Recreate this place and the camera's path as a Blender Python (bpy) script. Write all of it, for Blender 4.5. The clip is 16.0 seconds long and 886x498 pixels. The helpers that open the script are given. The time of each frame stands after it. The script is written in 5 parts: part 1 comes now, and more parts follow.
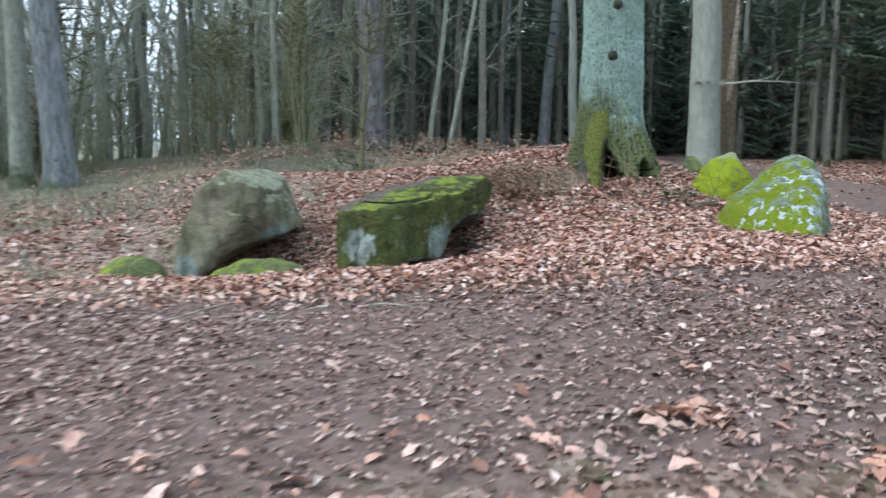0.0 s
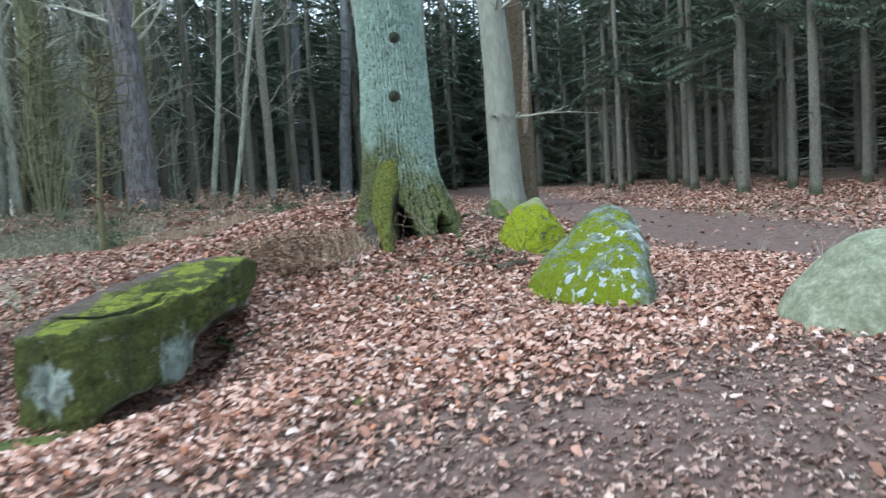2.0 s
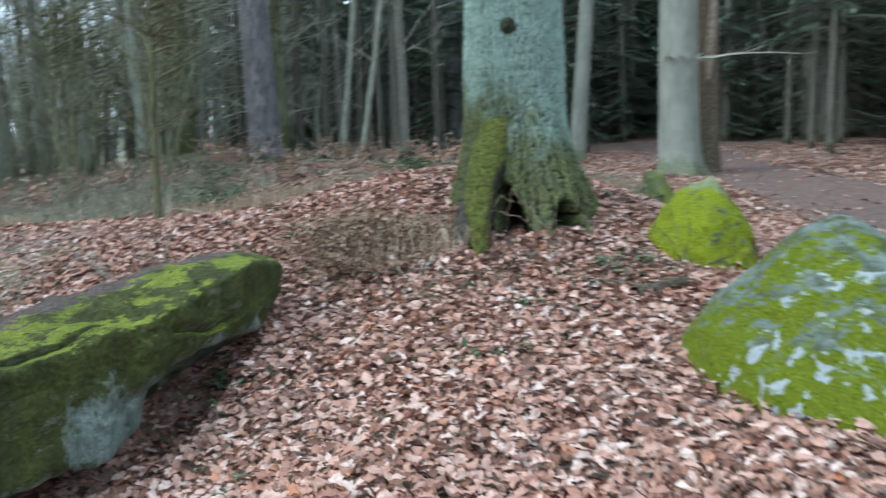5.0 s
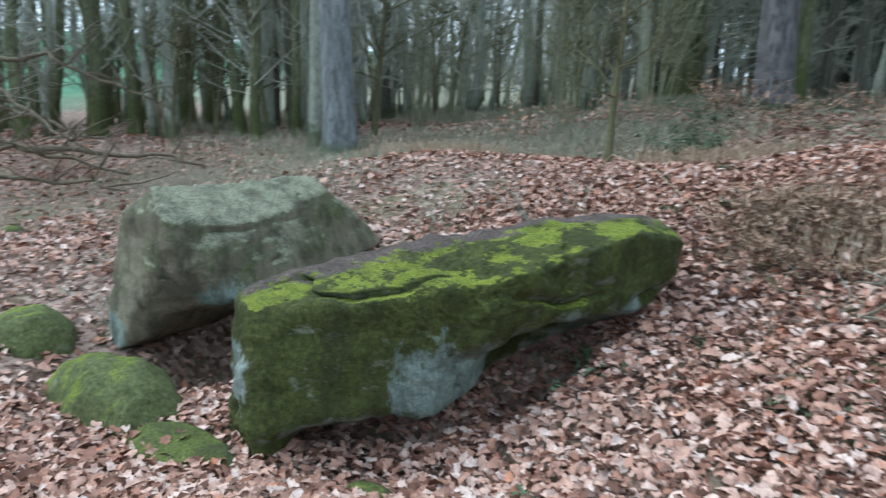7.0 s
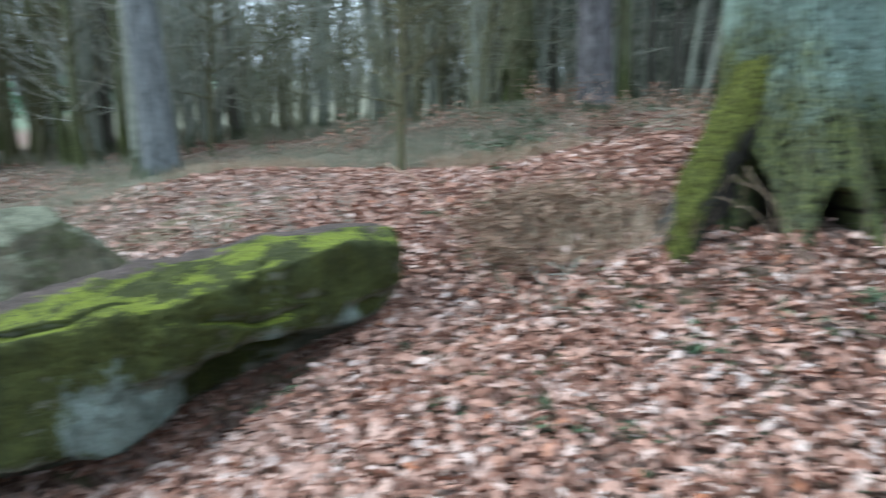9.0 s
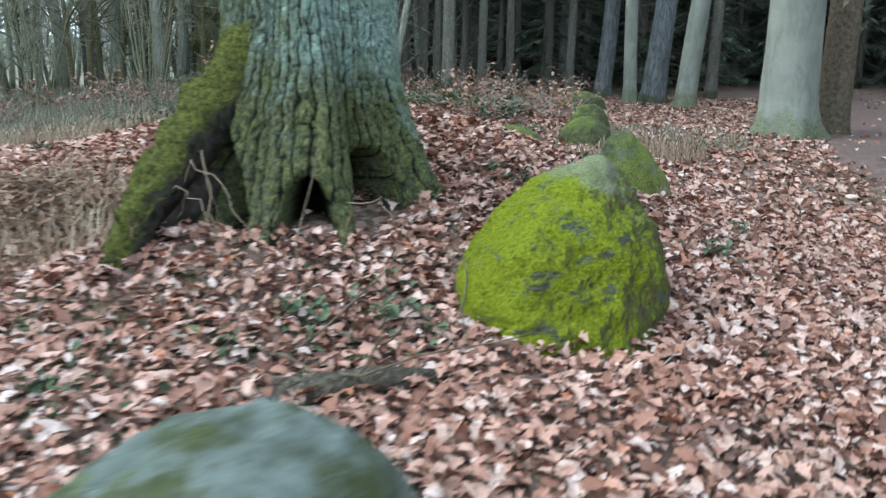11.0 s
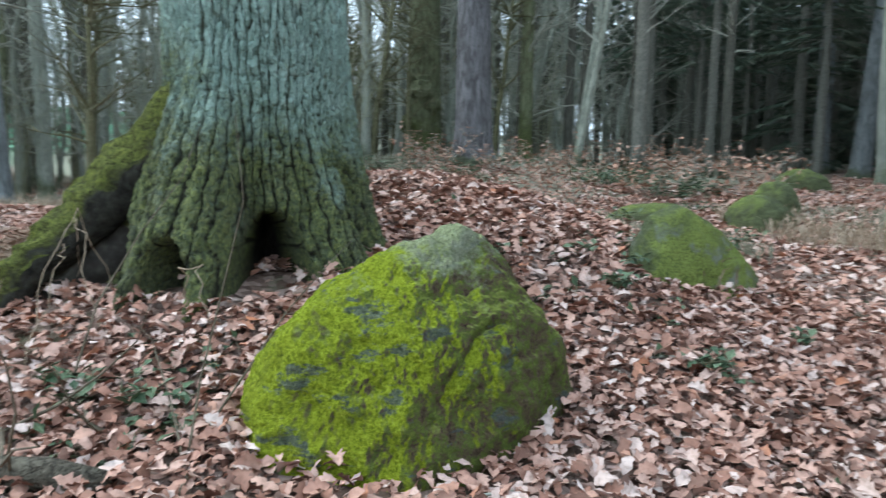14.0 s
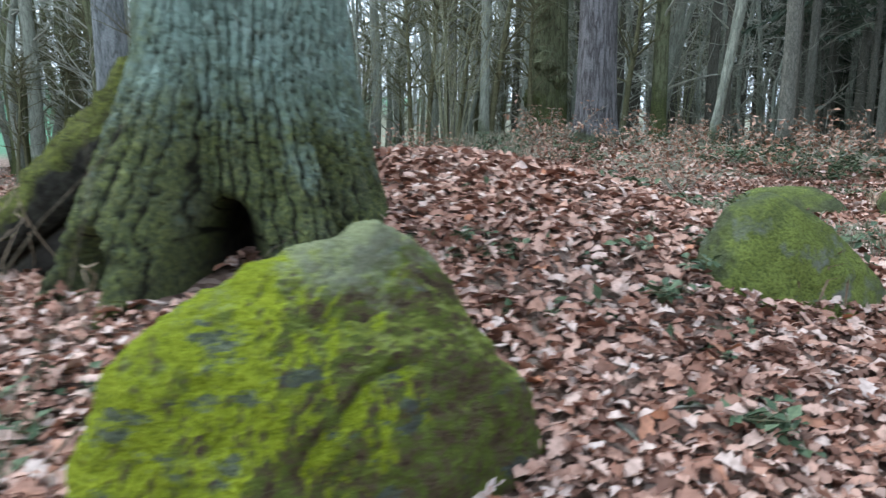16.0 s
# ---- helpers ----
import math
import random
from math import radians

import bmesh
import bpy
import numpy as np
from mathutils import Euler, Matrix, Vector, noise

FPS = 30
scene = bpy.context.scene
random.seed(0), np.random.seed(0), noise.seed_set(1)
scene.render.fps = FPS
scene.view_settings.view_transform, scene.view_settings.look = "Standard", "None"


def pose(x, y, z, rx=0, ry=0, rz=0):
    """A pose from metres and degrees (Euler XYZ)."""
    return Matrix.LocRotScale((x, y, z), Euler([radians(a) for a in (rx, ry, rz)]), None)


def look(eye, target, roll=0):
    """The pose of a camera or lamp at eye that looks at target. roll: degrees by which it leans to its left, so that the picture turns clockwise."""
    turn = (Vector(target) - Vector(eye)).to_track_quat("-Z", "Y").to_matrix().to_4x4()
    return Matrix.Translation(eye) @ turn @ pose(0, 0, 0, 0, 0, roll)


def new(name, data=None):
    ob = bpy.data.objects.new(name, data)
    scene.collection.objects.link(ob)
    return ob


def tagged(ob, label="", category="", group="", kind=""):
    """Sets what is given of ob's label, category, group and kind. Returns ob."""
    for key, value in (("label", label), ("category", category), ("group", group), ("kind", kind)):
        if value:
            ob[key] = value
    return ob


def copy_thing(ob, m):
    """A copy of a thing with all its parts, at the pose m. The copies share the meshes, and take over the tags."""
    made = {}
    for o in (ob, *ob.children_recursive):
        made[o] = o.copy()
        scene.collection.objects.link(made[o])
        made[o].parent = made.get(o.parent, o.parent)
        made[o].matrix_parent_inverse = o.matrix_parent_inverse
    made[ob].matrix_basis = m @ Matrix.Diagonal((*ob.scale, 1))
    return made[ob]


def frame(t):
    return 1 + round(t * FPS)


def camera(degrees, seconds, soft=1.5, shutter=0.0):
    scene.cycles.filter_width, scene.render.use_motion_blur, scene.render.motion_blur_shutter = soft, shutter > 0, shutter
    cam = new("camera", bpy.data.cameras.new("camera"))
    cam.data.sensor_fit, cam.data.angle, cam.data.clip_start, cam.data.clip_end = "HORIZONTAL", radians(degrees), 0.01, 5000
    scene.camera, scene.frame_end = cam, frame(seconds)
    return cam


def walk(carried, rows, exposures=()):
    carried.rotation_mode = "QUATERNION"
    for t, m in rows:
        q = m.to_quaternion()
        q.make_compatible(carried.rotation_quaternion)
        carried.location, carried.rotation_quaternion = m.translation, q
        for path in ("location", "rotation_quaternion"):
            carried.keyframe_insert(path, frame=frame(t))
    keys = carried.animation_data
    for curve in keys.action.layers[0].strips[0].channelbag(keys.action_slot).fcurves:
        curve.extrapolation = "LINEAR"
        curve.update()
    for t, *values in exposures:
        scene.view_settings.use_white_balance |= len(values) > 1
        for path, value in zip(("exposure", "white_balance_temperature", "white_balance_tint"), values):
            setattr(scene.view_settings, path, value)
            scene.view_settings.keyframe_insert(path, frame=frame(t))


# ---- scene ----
cam = camera(62.5, 16.0, soft=1.3, shutter=0.65)
PATH = [
    (0, (0.501, 0.456, 1.552), (0.408, 2.44, 1.318), 0.7),
    (0.5, (0.705, 1.004, 1.586), (0.716, 2.991, 1.363), -0.2),
    (1, (0.827, 1.546, 1.659), (0.935, 3.533, 1.461), -2.0),
    (1.5, (0.978, 2.143, 1.801), (1.267, 4.114, 1.625), -3.0),
    (2, (1.22, 2.685, 1.968), (1.611, 4.641, 1.815), -3.6),
    (2.5, (1.428, 3.22, 2.027), (1.885, 5.159, 1.858), -3.9),
    (3, (1.591, 3.674, 2.126), (2.083, 5.603, 1.935), -4.1),
    (3.2, (1.689, 3.845, 2.174), (2.154, 5.781, 1.984), -4.4),
    (5.3, (2.433, 6.009, 2.261), (2.17, 7.968, 1.956), -0.9),
    (5.5, (2.481, 6.134, 2.289), (2.066, 8.064, 1.966), -0.3),
    (6, (2.658, 6.478, 2.26), (1.868, 8.279, 1.897), 0.9),
    (6.5, (2.795, 6.711, 2.285), (1.721, 8.349, 1.883), 1.6),
    (7, (2.782, 7.038, 2.294), (1.504, 8.513, 1.857), 1.5),
    (7.5, (2.772, 7.218, 2.282), (1.372, 8.569, 1.82), 0.6),
    (8, (2.93, 7.4, 2.277), (1.476, 8.693, 1.814), -0.8),
    (8.5, (3.293, 7.627, 2.253), (1.933, 9.032, 1.83), -1.9),
    (9, (3.721, 7.916, 2.261), (2.665, 9.567, 1.862), -1.2),
    (9.5, (4.092, 8.241, 2.307), (3.347, 10.05, 1.893), -0.2),
    (10, (4.536, 8.56, 2.248), (4.014, 10.438, 1.802), 0.5),
    (10.2, (4.674, 8.73, 2.235), (4.22, 10.619, 1.761), 0.6),
    (12.3, (6.147, 10.489, 2.144), (5.38, 12.3, 1.783), 2.2),
    (12.5, (6.293, 10.556, 2.128), (5.467, 12.346, 1.787), 2.0),
    (13, (6.571, 10.754, 2.125), (5.663, 12.51, 1.826), 1.9),
    (13.5, (6.753, 11.001, 2.115), (5.744, 12.707, 1.849), 1.6),
    (14, (6.854, 11.107, 2.1), (5.683, 12.709, 1.85), 1.0),
    (14.5, (6.936, 11.217, 2.064), (5.618, 12.698, 1.804), 0.5),
    (15, (6.895, 11.459, 2.06), (5.471, 12.835, 1.778), 0.6),
    (15.5, (6.88, 11.839, 2.106), (5.411, 13.163, 1.807), 0.7),
    (16, (6.899, 12.344, 2.093), (5.433, 13.667, 1.777), 0.7),
]
walk(cam, [(r[0], look(*r[1:])) for r in PATH], [(0.0, 0.84, 5450.0, 3.0), (1.5, 0.86, 5400.0, 2.0), (3.0, 0.82, 5350.0, -1.0), (7.0, 0.74, 5300.0, -1.0), (10.0, 0.90, 5350.0, 0.0), (14.0, 0.92, 5350.0, -1.0), (16.0, 0.99, 5450.0, 3.0)])

# ---- world, light, exposure ----
world = bpy.data.worlds.new("overcast_sky")
scene.world = world
world.use_nodes = True
wn = world.node_tree
sky = wn.nodes.new("ShaderNodeTexSky")
sky.sky_type, sky.sun_disc = "NISHITA", False
sky.sun_elevation, sky.sun_rotation = radians(38), radians(250)
sky.air_density, sky.dust_density, sky.ozone_density = 1.0, 6.0, 1.0
soft_sky = wn.nodes.new("ShaderNodeMix")
soft_sky.data_type = "RGBA"
soft_sky.inputs["Factor"].default_value = 0.8
soft_sky.inputs["B"].default_value = (9.0, 9.4, 10.0, 1)
wn.links.new(sky.outputs["Color"], soft_sky.inputs["A"])
wn.links.new(soft_sky.outputs["Result"], wn.nodes["Background"].inputs["Color"])
wn.nodes["Background"].inputs["Strength"].default_value = 0.13
sun = new("sun", bpy.data.lights.new("sun", "SUN"))
sun.data.energy, sun.data.angle, sun.data.color = 1.0, radians(25), (1.0, 0.96, 0.9)
sun.matrix_world = look((-20, -8, 20), (0, 0, 0))


# ---- materials ----
class Mat:
    """A small node builder on one Principled material."""

    def __init__(self, name, rough=0.9, spec=0.25):
        self.m = bpy.data.materials.new(name)
        self.m.use_nodes = True
        self.t = self.m.node_tree
        self.p = self.t.nodes["Principled BSDF"]
        self.p.inputs["Roughness"].default_value = rough
        self.p.inputs["Specular IOR Level"].default_value = spec
        self.co = self.t.nodes.new("ShaderNodeTexCoord").outputs["Object"]

    def put(self, sock, v):
        if isinstance(v, bpy.types.NodeSocket):
            self.t.links.new(v, sock)
        else:
            sock.default_value = v if not isinstance(v, tuple) or len(v) != 3 or sock.type != "RGBA" else (*v, 1)

    def mapped(self, scale=(1, 1, 1), loc=(0, 0, 0)):
        n = self.t.nodes.new("ShaderNodeMapping")
        n.inputs["Scale"].default_value = scale
        n.inputs["Location"].default_value = loc
        self.t.links.new(self.co, n.inputs["Vector"])
        return n.outputs[0]

    def noise(self, scale, detail=4, rough=0.55, vec=None, dist=0.0):
        n = self.t.nodes.new("ShaderNodeTexNoise")
        n.inputs["Scale"].default_value, n.inputs["Detail"].default_value = scale, detail
        n.inputs["Roughness"].default_value, n.inputs["Distortion"].default_value = rough, dist
        self.t.links.new(vec or self.co, n.inputs["Vector"])
        return n.outputs["Fac"]

    def voronoi(self, scale, vec=None, out="Distance", feature="F1", rand=1.0):
        n = self.t.nodes.new("ShaderNodeTexVoronoi")
        n.feature = feature
        n.inputs["Scale"].default_value, n.inputs["Randomness"].default_value = scale, rand
        self.t.links.new(vec or self.co, n.inputs["Vector"])
        return n.outputs[out]

    def ramp(self, fac, stops):
        n = self.t.nodes.new("ShaderNodeValToRGB")
        e = n.color_ramp.elements
        while len(e) < len(stops):
            e.new(0.5)
        for k, (pos, c) in zip(e, stops):
            k.position = pos
            k.color = (c, c, c, 1) if isinstance(c, (int, float)) else (*c, 1)
        self.t.links.new(fac, n.inputs[0])
        return n.outputs[0]

    def mix(self, fac, a, b, mode="MIX"):
        n = self.t.nodes.new("ShaderNodeMix")
        n.data_type, n.blend_type = "RGBA", mode
        self.put(n.inputs["Factor"], fac)
        self.put(n.inputs["A"], a)
        self.put(n.inputs["B"], b)
        return n.outputs["Result"]

    def math(self, op, a, b=0.0):
        n = self.t.nodes.new("ShaderNodeMath")
        n.operation = op
        self.put(n.inputs[0], a)
        self.put(n.inputs[1], b)
        return n.outputs[0]

    def axis(self, which, vec=None):
        n = self.t.nodes.new("ShaderNodeSeparateXYZ")
        self.t.links.new(vec or self.co, n.inputs[0])
        return n.outputs[which]

    def facing_up(self):
        n = self.t.nodes.new("ShaderNodeNewGeometry")
        return self.axis("Z", n.outputs["Normal"])

    def facing(self, way):
        n = self.t.nodes.new("ShaderNodeVectorMath")
        n.operation = "DOT_PRODUCT"
        self.t.links.new(self.t.nodes.new("ShaderNodeNewGeometry").outputs["Normal"], n.inputs[0])
        n.inputs[1].default_value = Vector(way).normalized()
        return n.outputs["Value"]

    def near(self, centre, radius):
        """1 at centre, 0 at radius, in the thing's own metres."""
        n = self.t.nodes.new("ShaderNodeVectorMath")
        n.operation = "DISTANCE"
        self.t.links.new(self.co, n.inputs[0])
        n.inputs[1].default_value = centre
        return self.math("SUBTRACT", 1.0, self.math("DIVIDE", n.outputs["Value"], radius))

    def random(self, island=False):
        if island:
            return self.t.nodes.new("ShaderNodeNewGeometry").outputs["Random Per Island"]
        return self.t.nodes.new("ShaderNodeObjectInfo").outputs["Random"]

    def attribute(self, name):
        n = self.t.nodes.new("ShaderNodeAttribute")
        n.attribute_name = name
        return n.outputs["Fac"]

    def done(self, colour, height=None, strength=0.5, distance=0.02, rough=None):
        self.put(self.p.inputs["Base Color"], colour)
        if rough is not None:
            self.put(self.p.inputs["Roughness"], rough)
        if height is not None:
            b = self.t.nodes.new("ShaderNodeBump")
            b.inputs["Strength"].default_value, b.inputs["Distance"].default_value = strength, distance
            self.t.links.new(height, b.inputs["Height"])
            self.t.links.new(b.outputs[0], self.p.inputs["Normal"])
        return self.m


def leaf_litter_ground():
    m = Mat("forest_floor", 0.95, 0.15)
    cells = m.voronoi(19, out="Color")
    tone = m.axis("X", cells)
    litter = m.ramp(tone, [(0.0, (0.06, 0.038, 0.03)), (0.3, (0.15, 0.097, 0.075)), (0.6, (0.29, 0.20, 0.16)), (0.85, (0.45, 0.34, 0.285)), (1.0, (0.15, 0.096, 0.075))])
    litter = m.mix(m.ramp(m.noise(1.1, 5), [(0.35, 0.0), (0.7, 1.0)]), litter, m.mix(0.5, litter, (0.12, 0.075, 0.05)))
    litter = m.mix(m.ramp(m.noise(0.5, 3, vec=m.mapped(loc=(9, 2, 0))), [(0.52, 0.0), (0.68, 0.5)]), litter, (0.13, 0.14, 0.06))
    soil = m.ramp(m.noise(7, 8, 0.7), [(0.3, (0.078, 0.053, 0.045)), (0.55, (0.175, 0.122, 0.104)), (0.75, (0.29, 0.208, 0.18))])
    soil = m.mix(m.ramp(m.voronoi(24, out="Distance"), [(0.14, 0.75), (0.34, 0.0)]), soil, m.mix(m.axis("Y", m.voronoi(24, out="Color")), (0.10, 0.06, 0.045), (0.30, 0.205, 0.17)))
    soil = m.mix(m.ramp(m.noise(1.7, 4), [(0.4, 0.0), (0.7, 0.6)]), soil, (0.16, 0.115, 0.10))
    bare = m.math("ADD", m.attribute("bare"), m.math("MULTIPLY", m.math("SUBTRACT", m.noise(2.6, 6, 0.65), 0.5), 1.1))
    c = m.mix(m.ramp(bare, [(0.4, 0.0), (0.62, 1.0)]), litter, soil)
    meadow = m.ramp(m.noise(0.6, 5), [(0.3, (0.08, 0.18, 0.10)), (0.7, (0.13, 0.25, 0.15))])
    green = m.ramp(m.noise(3.5, 6, 0.7, vec=m.mapped(loc=(2, 7, 1))), [(0.56, 0.0), (0.66, 0.6)])
    c = m.mix(m.math("MULTIPLY", green, m.math("SUBTRACT", 1.0, m.ramp(bare, [(0.4, 0.0), (0.62, 0.6)]))), c, (0.10, 0.12, 0.06))
    straw = m.ramp(m.noise(9, 7, 0.75), [(0.3, (0.09, 0.09, 0.055)), (0.5, (0.22, 0.225, 0.155)), (0.7, (0.40, 0.38, 0.29))])
    c = m.mix(m.ramp(m.math("ADD", m.attribute("herb"), m.math("MULTIPLY", m.math("SUBTRACT", m.noise(1.4, 7, 0.7), 0.5), 1.2)), [(0.35, 0.0), (0.75, 0.85)]), c, straw)
    c = m.mix(m.attribute("meadow"), c, meadow)
    h = m.math("ADD", m.math("MULTIPLY", m.voronoi(19), 0.5), m.noise(22, 6, 0.7))
    return m.done(c, h, 0.8, 0.035)


def dead_leaf(name, stops):
    m = Mat(name, 0.75, 0.3)
    c = m.ramp(m.random(True), stops)
    c = m.mix(m.ramp(m.noise(0.9, 5, 0.65), [(0.44, 0.0), (0.7, 0.4)]), c, m.mix(1.0, c, (0.85, 0.68, 0.56), "MULTIPLY"))
    c = m.mix(m.ramp(m.noise(1.3, 5, 0.65, vec=m.mapped(loc=(4, 9, 2))), [(0.52, 0.0), (0.7, 0.45)]), c, m.mix(0.5, c, (0.34, 0.31, 0.27)))
    c = m.mix(m.ramp(m.noise(40, 4), [(0.45, 0.0), (0.75, 0.55)]), c, (0.13, 0.07, 0.045))
    return m.done(c, m.noise(70, 3), 0.25, 0.004)


def stone_material(name, base, moss, moss_amount, lichen=(), litter=0.0, bright=None, open_side=(0, 0, 1), bright_from=0.72, streaks=0.55, soft=0.24, climb=0.30):
    """Grained stone; moss where it lies open to the sky and in patches; pale crusts at the places given."""
    m = Mat(name, 0.93, 0.2)
    big, mid, fine = m.noise(1.6, 5, 0.6), m.noise(7, 6, 0.65), m.noise(45, 6, 0.7)
    c = m.mix(m.ramp(big, [(0.35, 0.0), (0.68, 1.0)]), base, tuple(v * 0.55 for v in base))
    c = m.mix(m.ramp(fine, [(0.35, 0.5), (0.6, 0.0)]), c, tuple(v * 0.35 for v in base))
    patch = m.math("ADD", m.math("MULTIPLY", m.facing_up(), climb), m.math("ADD", m.math("MULTIPLY", mid, 0.75), m.math("MULTIPLY", big, 0.55)))
    green = m.ramp(m.noise(28, 6, 0.75), [(0.28, tuple(v * 0.25 for v in moss)), (0.5, tuple(v * 0.75 for v in moss)), (0.72, tuple(min(1, v * 1.35) for v in moss))])
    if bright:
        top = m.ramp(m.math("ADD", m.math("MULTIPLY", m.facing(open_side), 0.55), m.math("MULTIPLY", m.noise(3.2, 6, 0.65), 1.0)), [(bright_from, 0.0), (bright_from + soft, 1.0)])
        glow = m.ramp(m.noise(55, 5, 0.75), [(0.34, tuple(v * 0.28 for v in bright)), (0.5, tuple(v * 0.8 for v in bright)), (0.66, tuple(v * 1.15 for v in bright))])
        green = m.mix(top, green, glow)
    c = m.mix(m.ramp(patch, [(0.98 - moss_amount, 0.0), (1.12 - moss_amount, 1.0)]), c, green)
    if litter:
        across = m.t.nodes.new("ShaderNodeVectorMath")
        across.operation = "DOT_PRODUCT"
        m.t.links.new(m.co, across.inputs[0])
        across.inputs[1].default_value = (-0.857, 0.515, 0.0)
        lie = m.math("ADD", m.math("MULTIPLY", m.facing_up(), 0.6), m.math("ADD", m.math("MULTIPLY", across.outputs["Value"], 0.9), m.math("MULTIPLY", m.math("SUBTRACT", m.noise(5, 6, 0.7), 0.5), 0.9)))
        brown = m.ramp(m.noise(50, 6, 0.75), [(0.3, (0.05, 0.035, 0.03)), (0.55, (0.17, 0.13, 0.115)), (0.75, (0.36, 0.29, 0.26))])
        c = m.mix(m.ramp(lie, [(litter, 0.0), (litter + 0.07, 1.0)]), c, brown)
    for centre, radius, tint in lichen:
        spot = m.math("ADD", m.near(centre, radius), m.math("MULTIPLY", m.math("SUBTRACT", m.noise(9, 6, 0.7, vec=m.mapped((1, 1, 0.55))), 0.5), 1.5))
        pale = m.ramp(fine, [(0.3, tuple(v * 0.6 for v in tint)), (0.7, tint)])
        c = m.mix(m.ramp(spot, [(0.22, 0.0), (0.42, 1.0)]), c, pale)
    streak = m.noise(5.5, 6, 0.7, vec=m.mapped((1, 1, 0.3), (3, 8, 1)))
    c = m.mix(m.ramp(streak, [(0.4, streaks), (0.56, 0.0)]), c, m.mix(0.65, c, (0.025, 0.028, 0.016)))
    h = m.math("ADD", m.math("MULTIPLY", mid, 1.2), m.math("ADD", m.math("MULTIPLY", m.noise(55, 5, 0.75), 0.7), m.math("MULTIPLY", m.noise(120, 3), 0.25)))
    return m.done(c, h, 0.95, 0.045)


def bright_moss(crown):
    """A boulder's cushion moss, bright on faces to one side, darker brown and green on the other, bare grey patches, a
    pale crown.
    """
    m = Mat("bright_moss_stone", 0.95, 0.15)
    fine = m.noise(60, 6, 0.8)
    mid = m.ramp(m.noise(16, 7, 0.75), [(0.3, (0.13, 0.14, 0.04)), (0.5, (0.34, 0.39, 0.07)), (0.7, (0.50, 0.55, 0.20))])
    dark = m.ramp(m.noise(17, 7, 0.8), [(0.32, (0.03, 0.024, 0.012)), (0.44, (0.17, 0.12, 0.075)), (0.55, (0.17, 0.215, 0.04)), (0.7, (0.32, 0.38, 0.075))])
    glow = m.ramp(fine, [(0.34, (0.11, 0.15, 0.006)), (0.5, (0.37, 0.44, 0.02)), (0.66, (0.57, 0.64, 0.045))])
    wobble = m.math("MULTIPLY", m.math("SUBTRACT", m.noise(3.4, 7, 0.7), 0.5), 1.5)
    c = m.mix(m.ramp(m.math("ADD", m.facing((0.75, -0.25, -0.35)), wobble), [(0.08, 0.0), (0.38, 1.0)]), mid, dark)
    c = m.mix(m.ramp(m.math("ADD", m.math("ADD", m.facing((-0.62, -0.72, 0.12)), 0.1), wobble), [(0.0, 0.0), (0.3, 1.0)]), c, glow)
    bare = m.noise(3.6, 7, 0.68, vec=m.mapped((1.0, 1.0, 2.1), (5, 1, 3)))
    c = m.mix(m.ramp(bare, [(0.59, 0.0), (0.63, 0.85)]), c, m.ramp(fine, [(0.35, (0.07, 0.08, 0.07)), (0.65, (0.20, 0.225, 0.20))]))
    spot = m.math("ADD", m.near(crown, 0.5), m.math("MULTIPLY", m.math("SUBTRACT", m.noise(6, 7, 0.75), 0.5), 1.7))
    c = m.mix(m.ramp(spot, [(0.34, 0.0), (0.62, 0.75)]), c, m.ramp(fine, [(0.35, (0.27, 0.29, 0.17)), (0.65, (0.58, 0.60, 0.43))]))
    c = m.mix(m.ramp(m.noise(9, 6, 0.7, vec=m.mapped(loc=(2, 2, 6))), [(0.36, 0.4), (0.48, 0.0)]), c, m.mix(0.6, c, (0.05, 0.055, 0.02)))
    h = m.math("ADD", m.math("MULTIPLY", m.noise(15, 6, 0.7), 0.9), m.noise(60, 5, 0.8))
    return m.done(c, h, 1.0, 0.05)


